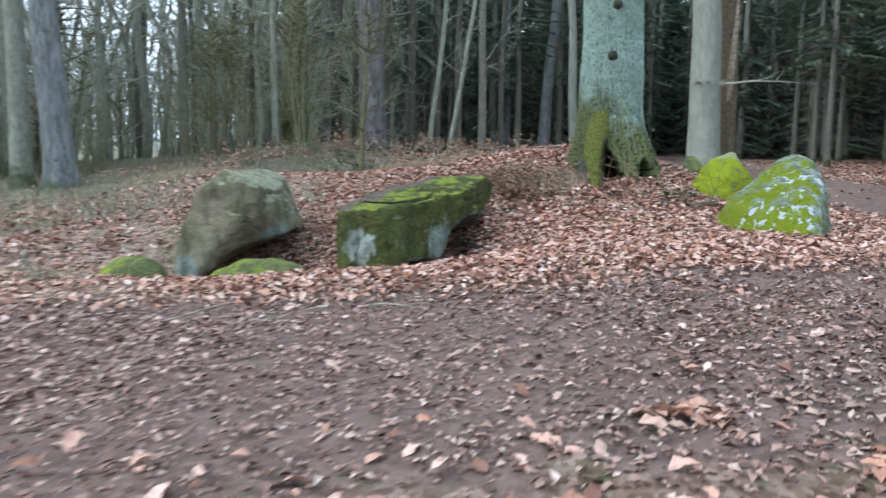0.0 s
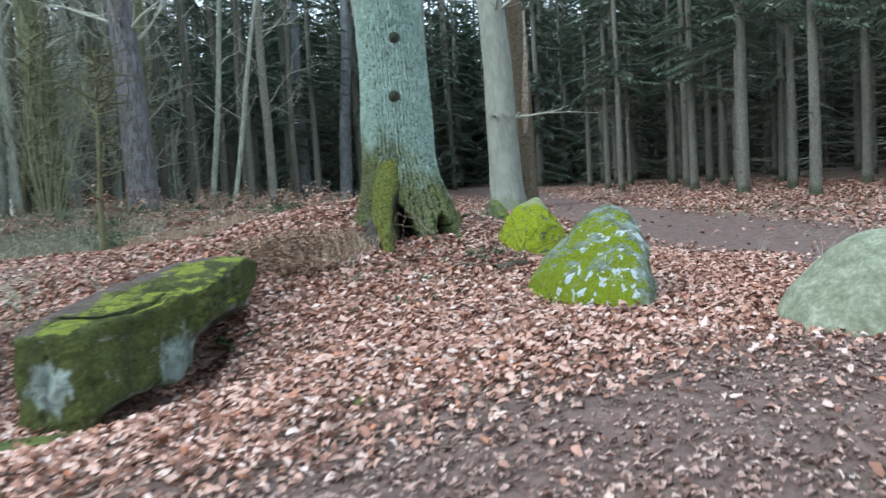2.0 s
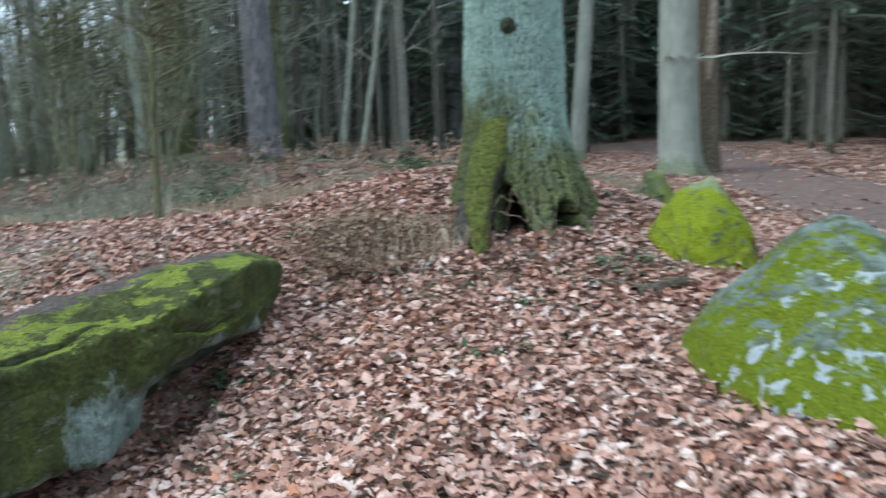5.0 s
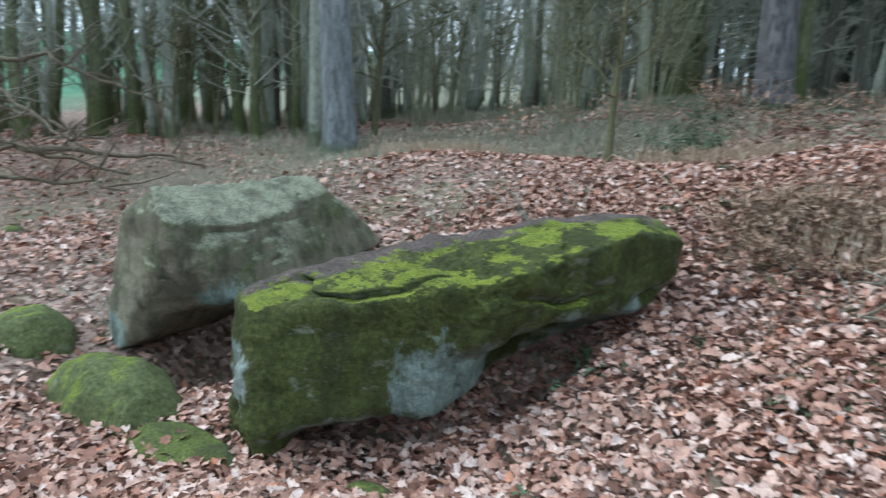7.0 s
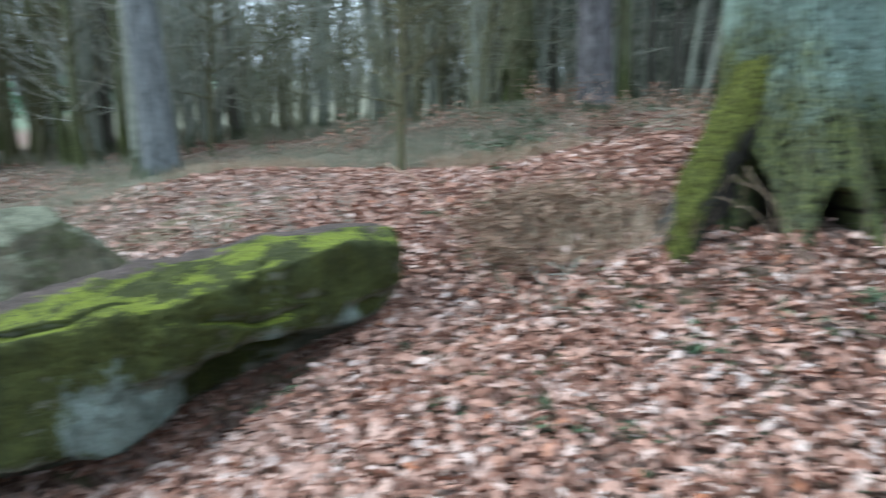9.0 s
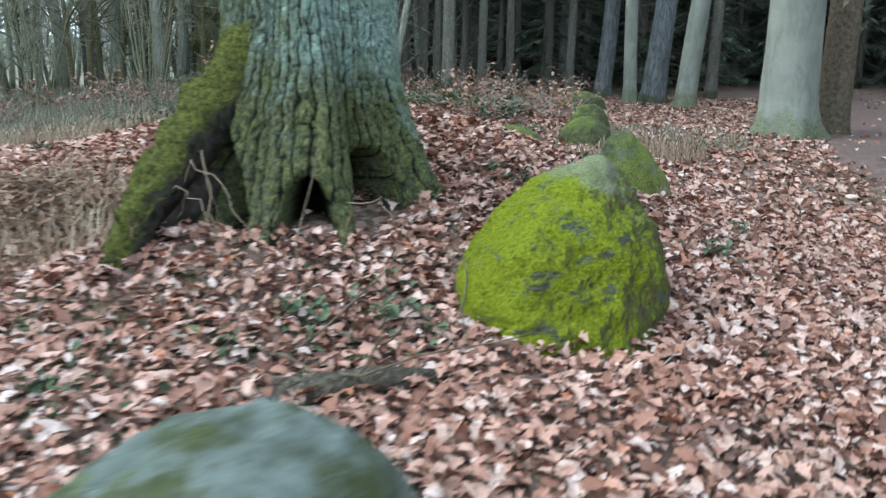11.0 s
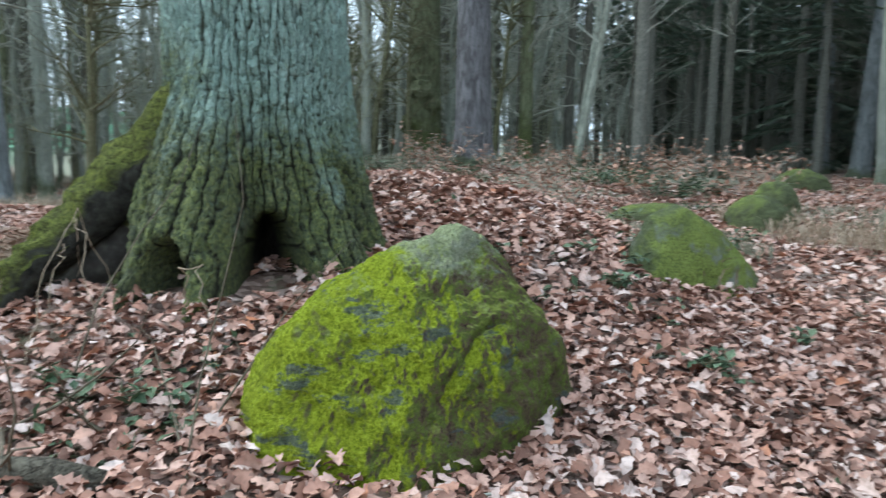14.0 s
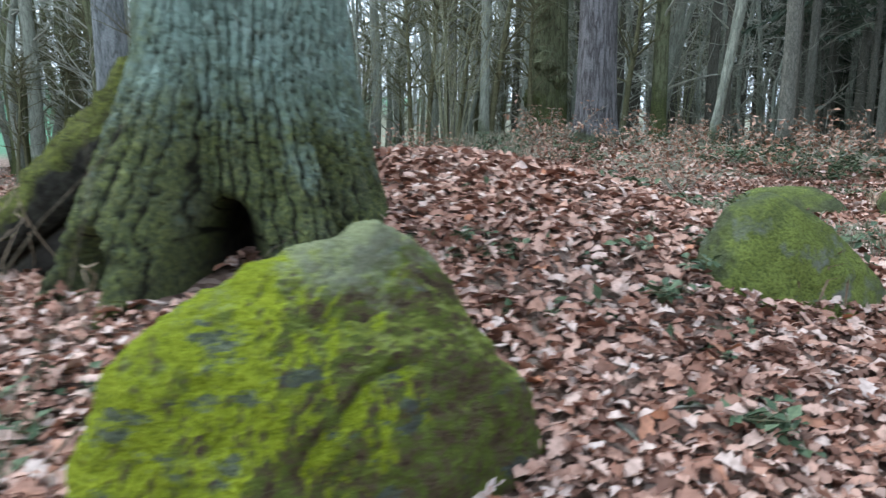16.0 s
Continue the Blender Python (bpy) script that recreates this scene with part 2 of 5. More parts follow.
def lichen_moss():
    """Pale grey crown and flank, moss on the open side, round white crusts of lichen on the moss."""
    m = Mat("lichen_stone", 0.95, 0.15)
    fine = m.noise(60, 6, 0.8)
    c = m.ramp(m.noise(9, 7, 0.75), [(0.32, (0.12, 0.14, 0.10)), (0.5, (0.29, 0.34, 0.29)), (0.68, (0.46, 0.53, 0.50))])
    c = m.mix(m.ramp(m.noise(5, 7, 0.75, vec=m.mapped(loc=(1, 4, 2))), [(0.5, 0.0), (0.58, 0.85)]), c, m.ramp(fine, [(0.35, (0.06, 0.07, 0.02)), (0.65, (0.20, 0.23, 0.07))]))
    glow = m.ramp(fine, [(0.34, (0.06, 0.08, 0.006)), (0.5, (0.24, 0.30, 0.018)), (0.66, (0.40, 0.47, 0.04))])
    wobble = m.math("MULTIPLY", m.math("SUBTRACT", m.noise(4, 7, 0.7), 0.5), 1.6)
    c = m.mix(m.ramp(m.math("ADD", m.facing((-0.66, -0.66, -0.42)), wobble), [(0.18, 0.0), (0.38, 1.0)]), c, glow)
    shaken = m.t.nodes.new("ShaderNodeVectorMath")
    shaken.operation = "MULTIPLY_ADD"
    swirl = m.t.nodes.new("ShaderNodeTexNoise")
    swirl.inputs["Scale"].default_value, swirl.inputs["Detail"].default_value = 9.0, 5
    m.t.links.new(m.co, swirl.inputs["Vector"])
    m.t.links.new(swirl.outputs["Color"], shaken.inputs[0])
    shaken.inputs[1].default_value = (0.22, 0.22, 0.22)
    m.t.links.new(m.co, shaken.inputs[2])
    dots = m.math("ADD", m.voronoi(8.0, vec=shaken.outputs[0]), m.math("MULTIPLY", m.math("SUBTRACT", m.noise(3.5, 4), 0.5), 0.9))
    where = m.math("ADD", m.facing((-0.35, -0.9, -0.05)), m.math("MULTIPLY", m.math("SUBTRACT", m.noise(2.5, 4), 0.5), 1.6))
    size = m.math("ADD", dots, m.math("MULTIPLY", m.math("SUBTRACT", m.noise(22, 5, 0.7), 0.5), 0.5))
    crust = m.math("MULTIPLY", m.ramp(size, [(0.36, 1.0), (0.40, 0.0)]), m.ramp(where, [(0.55, 0.0), (0.64, 1.0)]))
    c = m.mix(crust, c, m.ramp(fine, [(0.35, (0.56, 0.62, 0.63)), (0.65, (0.76, 0.82, 0.83))]))
    h = m.math("ADD", m.math("MULTIPLY", m.noise(13, 6, 0.7), 1.0), m.noise(60, 5, 0.8))
    return m.done(c, h, 1.0, 0.05)


def bark_material(name, light, dark, groove=(9, 9, 1.6), moss=None, moss_top=1.2, depth=0.03, strength=0.9):
    """Furrowed bark, with moss that thins out with height over the tree's foot."""
    m = Mat(name, 0.95, 0.15)
    v = m.mapped(groove)
    sway = m.t.nodes.new("ShaderNodeTexNoise")
    sway.inputs["Scale"].default_value, sway.inputs["Detail"].default_value = 0.8, 3
    m.t.links.new(v, sway.inputs["Vector"])
    bent = m.t.nodes.new("ShaderNodeVectorMath")
    bent.operation = "MULTIPLY_ADD"
    m.t.links.new(sway.outputs["Color"], bent.inputs[0])
    bent.inputs[1].default_value = (0.9, 0.9, 0.6)
    m.t.links.new(v, bent.inputs[2])
    wide = m.math("ABSOLUTE", m.math("SUBTRACT", m.noise(0.9, 3, 0.5, vec=bent.outputs[0]), 0.5))
    thin = m.math("ABSOLUTE", m.math("SUBTRACT", m.noise(2.0, 4, 0.6, vec=bent.outputs[0]), 0.5))
    crack = m.ramp(m.math("ADD", wide, m.math("MULTIPLY", thin, 0.6)), [(0.015, 0.0), (0.06, 0.5), (0.15, 1.0)])
    c = m.mix(crack, dark, light)
    c = m.mix(m.ramp(m.noise(2.3, 5), [(0.4, 0.0), (0.75, 0.5)]), c, tuple(k * 0.6 for k in light))
    c = m.mix(m.ramp(m.noise(30, 5, 0.7), [(0.4, 0.45), (0.65, 0.0)]), c, dark)
    if moss:
        z = m.math("MULTIPLY", m.axis("Z"), 1.0 / moss_top)
        fac = m.math("ADD", z, m.math("MULTIPLY", m.math("SUBTRACT", m.noise(2.2, 7, 0.7), 0.5), 2.4))
        green = m.ramp(m.noise(24, 6, 0.75), [(0.3, tuple(k * 0.25 for k in moss)), (0.55, moss), (0.75, tuple(k * 1.5 for k in moss))])
        green = m.mix(m.math("MULTIPLY", m.math("SUBTRACT", 1.0, crack), 0.5), green, dark)
        c = m.mix(m.ramp(fac, [(0.55, 0.95), (1.25, 0.0)]), c, green)
    h = m.math("ADD", crack, m.math("MULTIPLY", m.noise(40, 5, 0.7), 0.35))
    return m.done(c, h, strength, depth)


def arm_bark():
    """Moss on the open side of the root, bare dark wood on the side of the hollow."""
    m = Mat("root_bark", 0.95, 0.15)
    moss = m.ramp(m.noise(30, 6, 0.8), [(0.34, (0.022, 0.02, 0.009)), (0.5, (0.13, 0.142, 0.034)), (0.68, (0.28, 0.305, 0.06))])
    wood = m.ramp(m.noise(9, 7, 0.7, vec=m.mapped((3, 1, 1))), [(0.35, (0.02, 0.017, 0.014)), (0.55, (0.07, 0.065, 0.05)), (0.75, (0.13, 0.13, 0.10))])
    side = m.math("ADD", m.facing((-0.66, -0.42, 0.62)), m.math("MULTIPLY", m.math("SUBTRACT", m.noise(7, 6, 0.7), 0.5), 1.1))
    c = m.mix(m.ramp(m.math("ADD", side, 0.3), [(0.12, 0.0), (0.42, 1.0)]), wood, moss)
    return m.done(c, m.math("ADD", m.noise(30, 6, 0.8), m.noise(10, 5, 0.7)), 1.0, 0.05)


def oak_bark():
    """Blue-green lichen on the ridges, brown furrows, moss that climbs higher on one side."""
    m = Mat("oak_bark", 0.95, 0.15)
    crest = m.math("ADD", m.attribute("crest"), m.math("MULTIPLY", m.math("SUBTRACT", m.noise(26, 6, 0.7), 0.5), 0.7))
    lichen = m.ramp(m.noise(7, 6, 0.7), [(0.3, (0.34, 0.46, 0.38)), (0.5, (0.48, 0.64, 0.55)), (0.72, (0.60, 0.76, 0.68))])
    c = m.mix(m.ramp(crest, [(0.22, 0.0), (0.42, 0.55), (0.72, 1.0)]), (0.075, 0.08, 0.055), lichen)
    c = m.mix(m.ramp(m.noise(38, 5, 0.75), [(0.36, 0.5), (0.52, 0.0)]), c, (0.13, 0.15, 0.105))
    c = m.mix(m.ramp(m.noise(1.7, 5, 0.6), [(0.45, 0.0), (0.7, 0.5)]), c, m.mix(0.5, c, (0.16, 0.19, 0.10)))
    cracks = m.ramp(m.voronoi(1.0, vec=m.mapped((21, 21, 7)), feature="DISTANCE_TO_EDGE"), [(0.02, 0.0), (0.11, 1.0)])
    crest = m.math("MULTIPLY", crest, m.math("ADD", 0.7, m.math("MULTIPLY", cracks, 0.3)))
    z = m.math("ADD", m.axis("Z"), m.math("MULTIPLY", m.axis("X"), 0.6))
    edge = m.math("ADD", z, m.math("MULTIPLY", m.math("SUBTRACT", m.noise(1.6, 7, 0.72), 0.5), 2.6))
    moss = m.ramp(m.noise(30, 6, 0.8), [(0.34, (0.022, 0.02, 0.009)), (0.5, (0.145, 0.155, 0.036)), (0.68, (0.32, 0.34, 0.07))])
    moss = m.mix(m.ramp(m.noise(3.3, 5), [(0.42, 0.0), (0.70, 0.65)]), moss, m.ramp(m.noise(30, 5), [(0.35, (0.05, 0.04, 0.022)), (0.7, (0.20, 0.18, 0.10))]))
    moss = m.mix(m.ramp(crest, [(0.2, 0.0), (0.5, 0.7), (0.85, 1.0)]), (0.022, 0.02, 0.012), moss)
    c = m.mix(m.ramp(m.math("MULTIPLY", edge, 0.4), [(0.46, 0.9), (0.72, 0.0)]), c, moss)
    # hollows: dark bare wood, taken near-black with their shade put into the colour
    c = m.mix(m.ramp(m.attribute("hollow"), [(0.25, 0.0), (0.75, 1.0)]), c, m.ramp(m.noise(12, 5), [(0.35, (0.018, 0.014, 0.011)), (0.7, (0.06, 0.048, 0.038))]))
    h = m.math("ADD", m.math("ADD", m.noise(30, 6, 0.8), m.math("MULTIPLY", cracks, 0.45)), m.math("MULTIPLY", m.noise(11, 5, 0.75), 1.0))
    return m.done(c, h, 1.0, 0.05)


def plain_mat(name, stops, scale=14, rough=0.85, island=False, bump=0.3):
    m = Mat(name, rough, 0.25)
    fac = m.random(True) if island else m.noise(scale, 5)
    c = m.ramp(fac, stops)
    c = m.mix(m.ramp(m.noise(scale * 3, 4), [(0.4, 0.4), (0.65, 0.0)]), c, tuple(v * 0.4 for v in stops[0][1]))
    return m.done(c, m.noise(scale * 4, 4), bump, 0.01)


FLOOR = leaf_litter_ground()
LEAVES = dead_leaf("dead_oak_leaf", [(0.0, (0.11, 0.052, 0.036)), (0.2, (0.29, 0.142, 0.095)), (0.45, (0.445, 0.255, 0.188)), (0.72, (0.555, 0.362, 0.288)), (0.93, (0.65, 0.52, 0.46)), (1.0, (0.42, 0.16, 0.07))])
CRUMBS = dead_leaf("leaf_crumb", [(0.0, (0.09, 0.053, 0.042)), (0.4, (0.21, 0.13, 0.105)), (0.7, (0.36, 0.24, 0.197)), (0.92, (0.49, 0.355, 0.30)), (1.0, (0.60, 0.48, 0.425))])
COPPER = dead_leaf("copper_leaf", [(0.0, (0.30, 0.15, 0.095)), (0.6, (0.42, 0.25, 0.17)), (1.0, (0.52, 0.36, 0.28))])
GREENLEAF = plain_mat("bramble_leaf", [(0.0, (0.055, 0.085, 0.042)), (0.6, (0.095, 0.135, 0.068)), (1.0, (0.18, 0.225, 0.12))], 20, 0.55, True)
NEEDLES = plain_mat("spruce_needle", [(0.0, (0.07, 0.10, 0.07)), (0.7, (0.13, 0.165, 0.115)), (1.0, (0.20, 0.215, 0.155))], 6, 0.8, True)
TWIG = plain_mat("bare_twig", [(0.0, (0.27, 0.275, 0.215)), (0.5, (0.41, 0.41, 0.335)), (1.0, (0.52, 0.515, 0.44))], 9)
GREENTWIG = plain_mat("algae_twig", [(0.0, (0.13, 0.13, 0.08)), (0.5, (0.26, 0.265, 0.165)), (1.0, (0.40, 0.39, 0.27))], 9)
SAPLINGBARK = plain_mat("sapling_bark", [(0.0, (0.07, 0.065, 0.035)), (0.5, (0.14, 0.135, 0.07)), (1.0, (0.25, 0.23, 0.14))], 9)
DRYGRASS = plain_mat("dry_grass", [(0.0, (0.20, 0.14, 0.09)), (0.5, (0.36, 0.27, 0.18)), (1.0, (0.46, 0.38, 0.28))], 8, 0.85, True)
BRACKEN = plain_mat("dry_bracken", [(0.0, (0.16, 0.09, 0.055)), (0.5, (0.30, 0.19, 0.125)), (1.0, (0.40, 0.28, 0.20))], 8, 0.85, True)
# twigs of the far woods, distance haze put into their pale grey
HAZE = plain_mat("hazed_twig", [(0.0, (0.36, 0.365, 0.35)), (0.5, (0.50, 0.505, 0.49)), (1.0, (0.62, 0.62, 0.61))], 3, 0.9, True, 0.1)
WINTERGRASS = plain_mat("winter_grass", [(0.0, (0.14, 0.145, 0.09)), (0.5, (0.26, 0.255, 0.18)), (1.0, (0.44, 0.40, 0.31))], 8, 0.85, True)
DEADWOOD = plain_mat("dead_wood", [(0.3, (0.07, 0.055, 0.035)), (0.5, (0.15, 0.12, 0.08)), (0.7, (0.20, 0.17, 0.12))], 12)
SPLITWOOD = plain_mat("split_wood", [(0.3, (0.20, 0.15, 0.10)), (0.5, (0.36, 0.29, 0.21)), (0.7, (0.55, 0.47, 0.38))], 10)
OAKBARK = oak_bark()
ARMBARK = arm_bark()
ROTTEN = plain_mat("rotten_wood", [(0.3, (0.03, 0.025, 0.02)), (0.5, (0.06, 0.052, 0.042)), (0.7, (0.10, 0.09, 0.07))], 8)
BEECHBARK = bark_material("beech_bark", (0.30, 0.31, 0.26), (0.20, 0.21, 0.175), (2.5, 2.5, 0.8), (0.17, 0.185, 0.11), 0.5, 0.008, 0.5)
FURROWED = bark_material("furrowed_bark", (0.25, 0.24, 0.245), (0.06, 0.055, 0.052), (12, 12, 1.6), (0.11, 0.125, 0.07), 0.3, 0.03)
GREYBARK = bark_material("grey_bark", (0.27, 0.29, 0.29), (0.09, 0.095, 0.09), (9, 9, 1.8), (0.11, 0.13, 0.07), 0.35, 0.02)
MOSSBARK = bark_material("mossy_bark", (0.21, 0.225, 0.125), (0.06, 0.06, 0.035), (9, 9, 2.0), (0.10, 0.115, 0.04), 1.6, 0.02)
SPRUCEBARK = bark_material("spruce_bark", (0.255, 0.25, 0.205), (0.105, 0.10, 0.084), (22, 22, 9), (0.085, 0.095, 0.055), 0.4, 0.015)
DARKBARK = bark_material("dark_bark", (0.15, 0.145, 0.115), (0.06, 0.056, 0.045), (16, 16, 5), (0.085, 0.095, 0.055), 0.5, 0.015)
THINBARK = bark_material("thin_bark", (0.36, 0.38, 0.31), (0.15, 0.157, 0.125), (14, 14, 3), (0.095, 0.11, 0.055), 0.6, 0.012)


# ---- building helpers ----
class Geo:
    """Gathers vertices and faces of one part."""

    def __init__(self):
        self.v, self.f = [], []

    def tube(self, pts, radii, sides=6, cap=True):
        base, ring = len(self.v), []
        side = None
        for i, p in enumerate(pts):
            p = Vector(p)
            a, b = Vector(pts[max(i - 1, 0)]), Vector(pts[min(i + 1, len(pts) - 1)])
            d = (b - a).normalized()
            if side is None:
                side = d.orthogonal().normalized()
            side = (side - d * side.dot(d)).normalized()
            other = d.cross(side)
            for k in range(sides):
                ang = 2 * math.pi * k / sides
                self.v.append(tuple(p + (side * math.cos(ang) + other * math.sin(ang)) * radii[i]))
        for i in range(len(pts) - 1):
            for k in range(sides):
                q, r = base + i * sides + k, base + i * sides + (k + 1) % sides
                self.f.append((q, r, r + sides, q + sides))
        if cap:
            self.f.append(tuple(base + (len(pts) - 1) * sides + k for k in range(sides)))

    def leaf(self, p, along, up, size, wide=0.5):
        """A small folded leaf of two faces."""
        p, along, up = Vector(p), Vector(along).normalized(), Vector(up)
        across = along.cross(up)
        across = across.normalized() if across.length > 1e-4 else along.orthogonal().normalized()
        n = across.cross(along)
        b = len(self.v)
        for q in (p, p + along * size * 0.5 + across * size * wide * 0.5 + n * size * 0.12, p + along * size, p + along * size * 0.5 - across * size * wide * 0.5 + n * size * 0.12):
            self.v.append(tuple(q))
        self.f += [(b, b + 1, b + 2), (b, b + 2, b + 3)]

    def mesh(self, name, material, smooth=True):
        me = bpy.data.meshes.new(name)
        me.from_pydata(self.v, [], self.f)
        me.materials.append(material)
        me.polygons.foreach_set("use_smooth", [smooth] * len(me.polygons))
        me.update()
        return me


def part(name, data, parent, label=""):
    ob = new(name, data)
    ob.parent = parent
    return tagged(ob, label)


def thing(name, x, y, z, label, category, group="", kind="", rz=0.0):
    ob = new(name)
    ob.empty_display_size = 0.2
    ob.matrix_world = pose(x, y, z, 0, 0, rz)
    return tagged(ob, label, category, group, kind)


rng = random.Random(7)


def wander(p, d, length, n, bend, lift=0.0):
    """Points of a crooked line that starts at p along d."""
    p, d = Vector(p), Vector(d).normalized()
    out = [tuple(p)]
    for _ in range(n):
        d = (d + Vector((rng.uniform(-bend, bend), rng.uniform(-bend, bend), rng.uniform(-bend, bend) + lift))).normalized()
        p = p + d * (length / n)
        out.append(tuple(p))
    return out

# ---- the ground ----
# swells and hollows of the burial mound: centre, spread in x and y, height
BUMPS = [(2.6, 16.0, 3.0, 2.8, 1.028), (0.0, 9.9, 1.2, 0.9, -0.599), (-1.2, 15.2, 2.6, 2.2, 0.239), (-4.8, 15.0, 3.0, 2.6, 0.537), (-12.0, 9.0, 7.0, 6.0, -0.578), (3.4, 7.5, 2.5, 2.5, 0.098), (-2.8, 9.4, 1.6, 1.3, -0.516), (9.0, 16.5, 3.5, 4.0, -0.480), (3.1, 13.8, 1.0, 1.0, 0.277), (-4.0, 27.0, 7.0, 6.0, 0.839), (0.9, 12.2, 1.0, 0.8, -0.121), (-2.45, 10.4, 0.62, 0.6, -0.72), (3.0, 14.5, 0.8, 0.8, -0.350), (0.02, 11.1, 0.36, 0.5, -0.42), (2.3, 12.65, 0.45, 0.45, 0.10), (2.86, 13.72, 0.34, 0.34, -0.20), (3.62, 13.86, 0.26, 0.24, -0.14), (-0.32, 10.45, 0.3, 0.35, -0.25), (0.22, 11.45, 0.3, 0.3, -0.2), (0.22, 11.1, 0.34, 0.5, -0.22), (-2.85, 10.75, 0.45, 0.5, -0.30), (-0.9, 8.6, 1.2, 0.8, -0.22), (-3.5, 8.85, 0.9, 0.6, 0.09)]
SLOPE = (0.2550, 0.0146, 0.0345)


def rise(x, y):
    """The ground's height, for numbers or arrays."""
    cx, cy = np.clip(x, -40, 45), np.clip(y, -12, 60)
    z = SLOPE[0] + SLOPE[1] * cx + SLOPE[2] * cy
    for bx, by, sx, sy, h in BUMPS:
        z = z + h * np.exp(-((x - bx) / sx) ** 2 - ((y - by) / sy) ** 2)
    return z + 0.1 * np.clip(-x - 36, 0, 70)


def ground(x, y):
    return float(rise(np.float64(x), np.float64(y)))


TRAIL = [(-14, 3.0), (-4, 4.2), (1.0, 5.0), (4.2, 5.7), (7.4, 6.4), (9.3, 9.2), (10.3, 12.4), (10.8, 16.8), (9.7, 21.8), (9.6, 27.0), (11.0, 34.0), (12.0, 45.0)]


def trail_gap(x, y):
    """Distance from the middle of the trodden trail, for arrays."""
    best = np.full(np.shape(x), 1e9)
    for (ax, ay), (bx, by) in zip(TRAIL, TRAIL[1:]):
        dx, dy = bx - ax, by - ay
        s = np.clip(((x - ax) * dx + (y - ay) * dy) / (dx * dx + dy * dy), 0, 1)
        best = np.minimum(best, np.hypot(x - ax - s * dx, y - ay - s * dy))
    return best


def bareness(x, y):
    wide = np.where(x > 7.5, 1.8, 2.0)
    return np.clip(1.0 - (trail_gap(x, y) - wide * 0.6) / (wide * 0.7), 0, 1) * np.where(x > 8.2, 1.0, np.clip(1.0 - (y - 10.5) / 4, 0.15, 1))


def spread(lo, hi, step):
    """Even steps from lo to hi, then ever wider ones out to the horizon."""
    inner = np.arange(lo, hi, step)
    far = np.cumsum(step * 1.16 ** np.arange(1, 56))
    far = far[far < 900]
    return np.concatenate([lo - far[::-1], inner, inner[-1] + far])


def build_ground():
    xs, ys = spread(-9, 11, 0.12), spread(-1, 25, 0.12)
    gx, gy = np.meshgrid(xs, ys)
    gz = rise(gx, gy)
    wave = np.sin(gx * 2.1 + 1.3 * np.sin(gy * 1.7)) * np.sin(gy * 2.4 + np.sin(gx * 1.3)) * 0.022
    fine = np.random.RandomState(3).normal(0, 0.008, gx.shape)
    close = (np.abs(gx) < 14) & (np.abs(gy - 11) < 16)
    gz = gz + np.where(close, wave + fine, 0)
    n, k = gx.shape
    me = bpy.data.meshes.new("ground")
    idx = np.arange(n * k).reshape(n, k)
    quads = np.stack([idx[:-1, :-1], idx[:-1, 1:], idx[1:, 1:], idx[1:, :-1]], -1).reshape(-1, 4)
    me.vertices.add(n * k)
    me.vertices.foreach_set("co", np.stack([gx, gy, gz], -1).astype(np.float32).ravel())
    me.loops.add(quads.size)
    me.loops.foreach_set("vertex_index", quads.ravel().astype(np.int32))
    me.polygons.add(len(quads))
    me.polygons.foreach_set("loop_start", np.arange(0, quads.size, 4, dtype=np.int32))
    me.polygons.foreach_set("use_smooth", np.ones(len(quads), dtype=bool))
    me.update(calc_edges=True)
    bare = me.attributes.new("bare", "FLOAT", "POINT")
    bare.data.foreach_set("value", bareness(gx, gy).astype(np.float32).ravel())
    grass = me.attributes.new("meadow", "FLOAT", "POINT")
    edge = np.clip((-gx - 36 - 0.6 * np.clip(gy - 22, 0, None)) / 3, 0, 1)
    grass.data.foreach_set("value", edge.astype(np.float32).ravel())
    herb = me.attributes.new("herb", "FLOAT", "POINT")
    herb.data.foreach_set("value", (np.clip((gy - 21.0 + 0.2 * gx) / 3.5, 0, 1) * np.clip((3.5 - gx) / 3, 0, 1)).astype(np.float32).ravel())
    me.materials.append(FLOOR)
    return tagged(new("ground", me), "woodland floor of brown leaf litter with a trodden dirt trail", "ground", kind="structure")


build_ground()


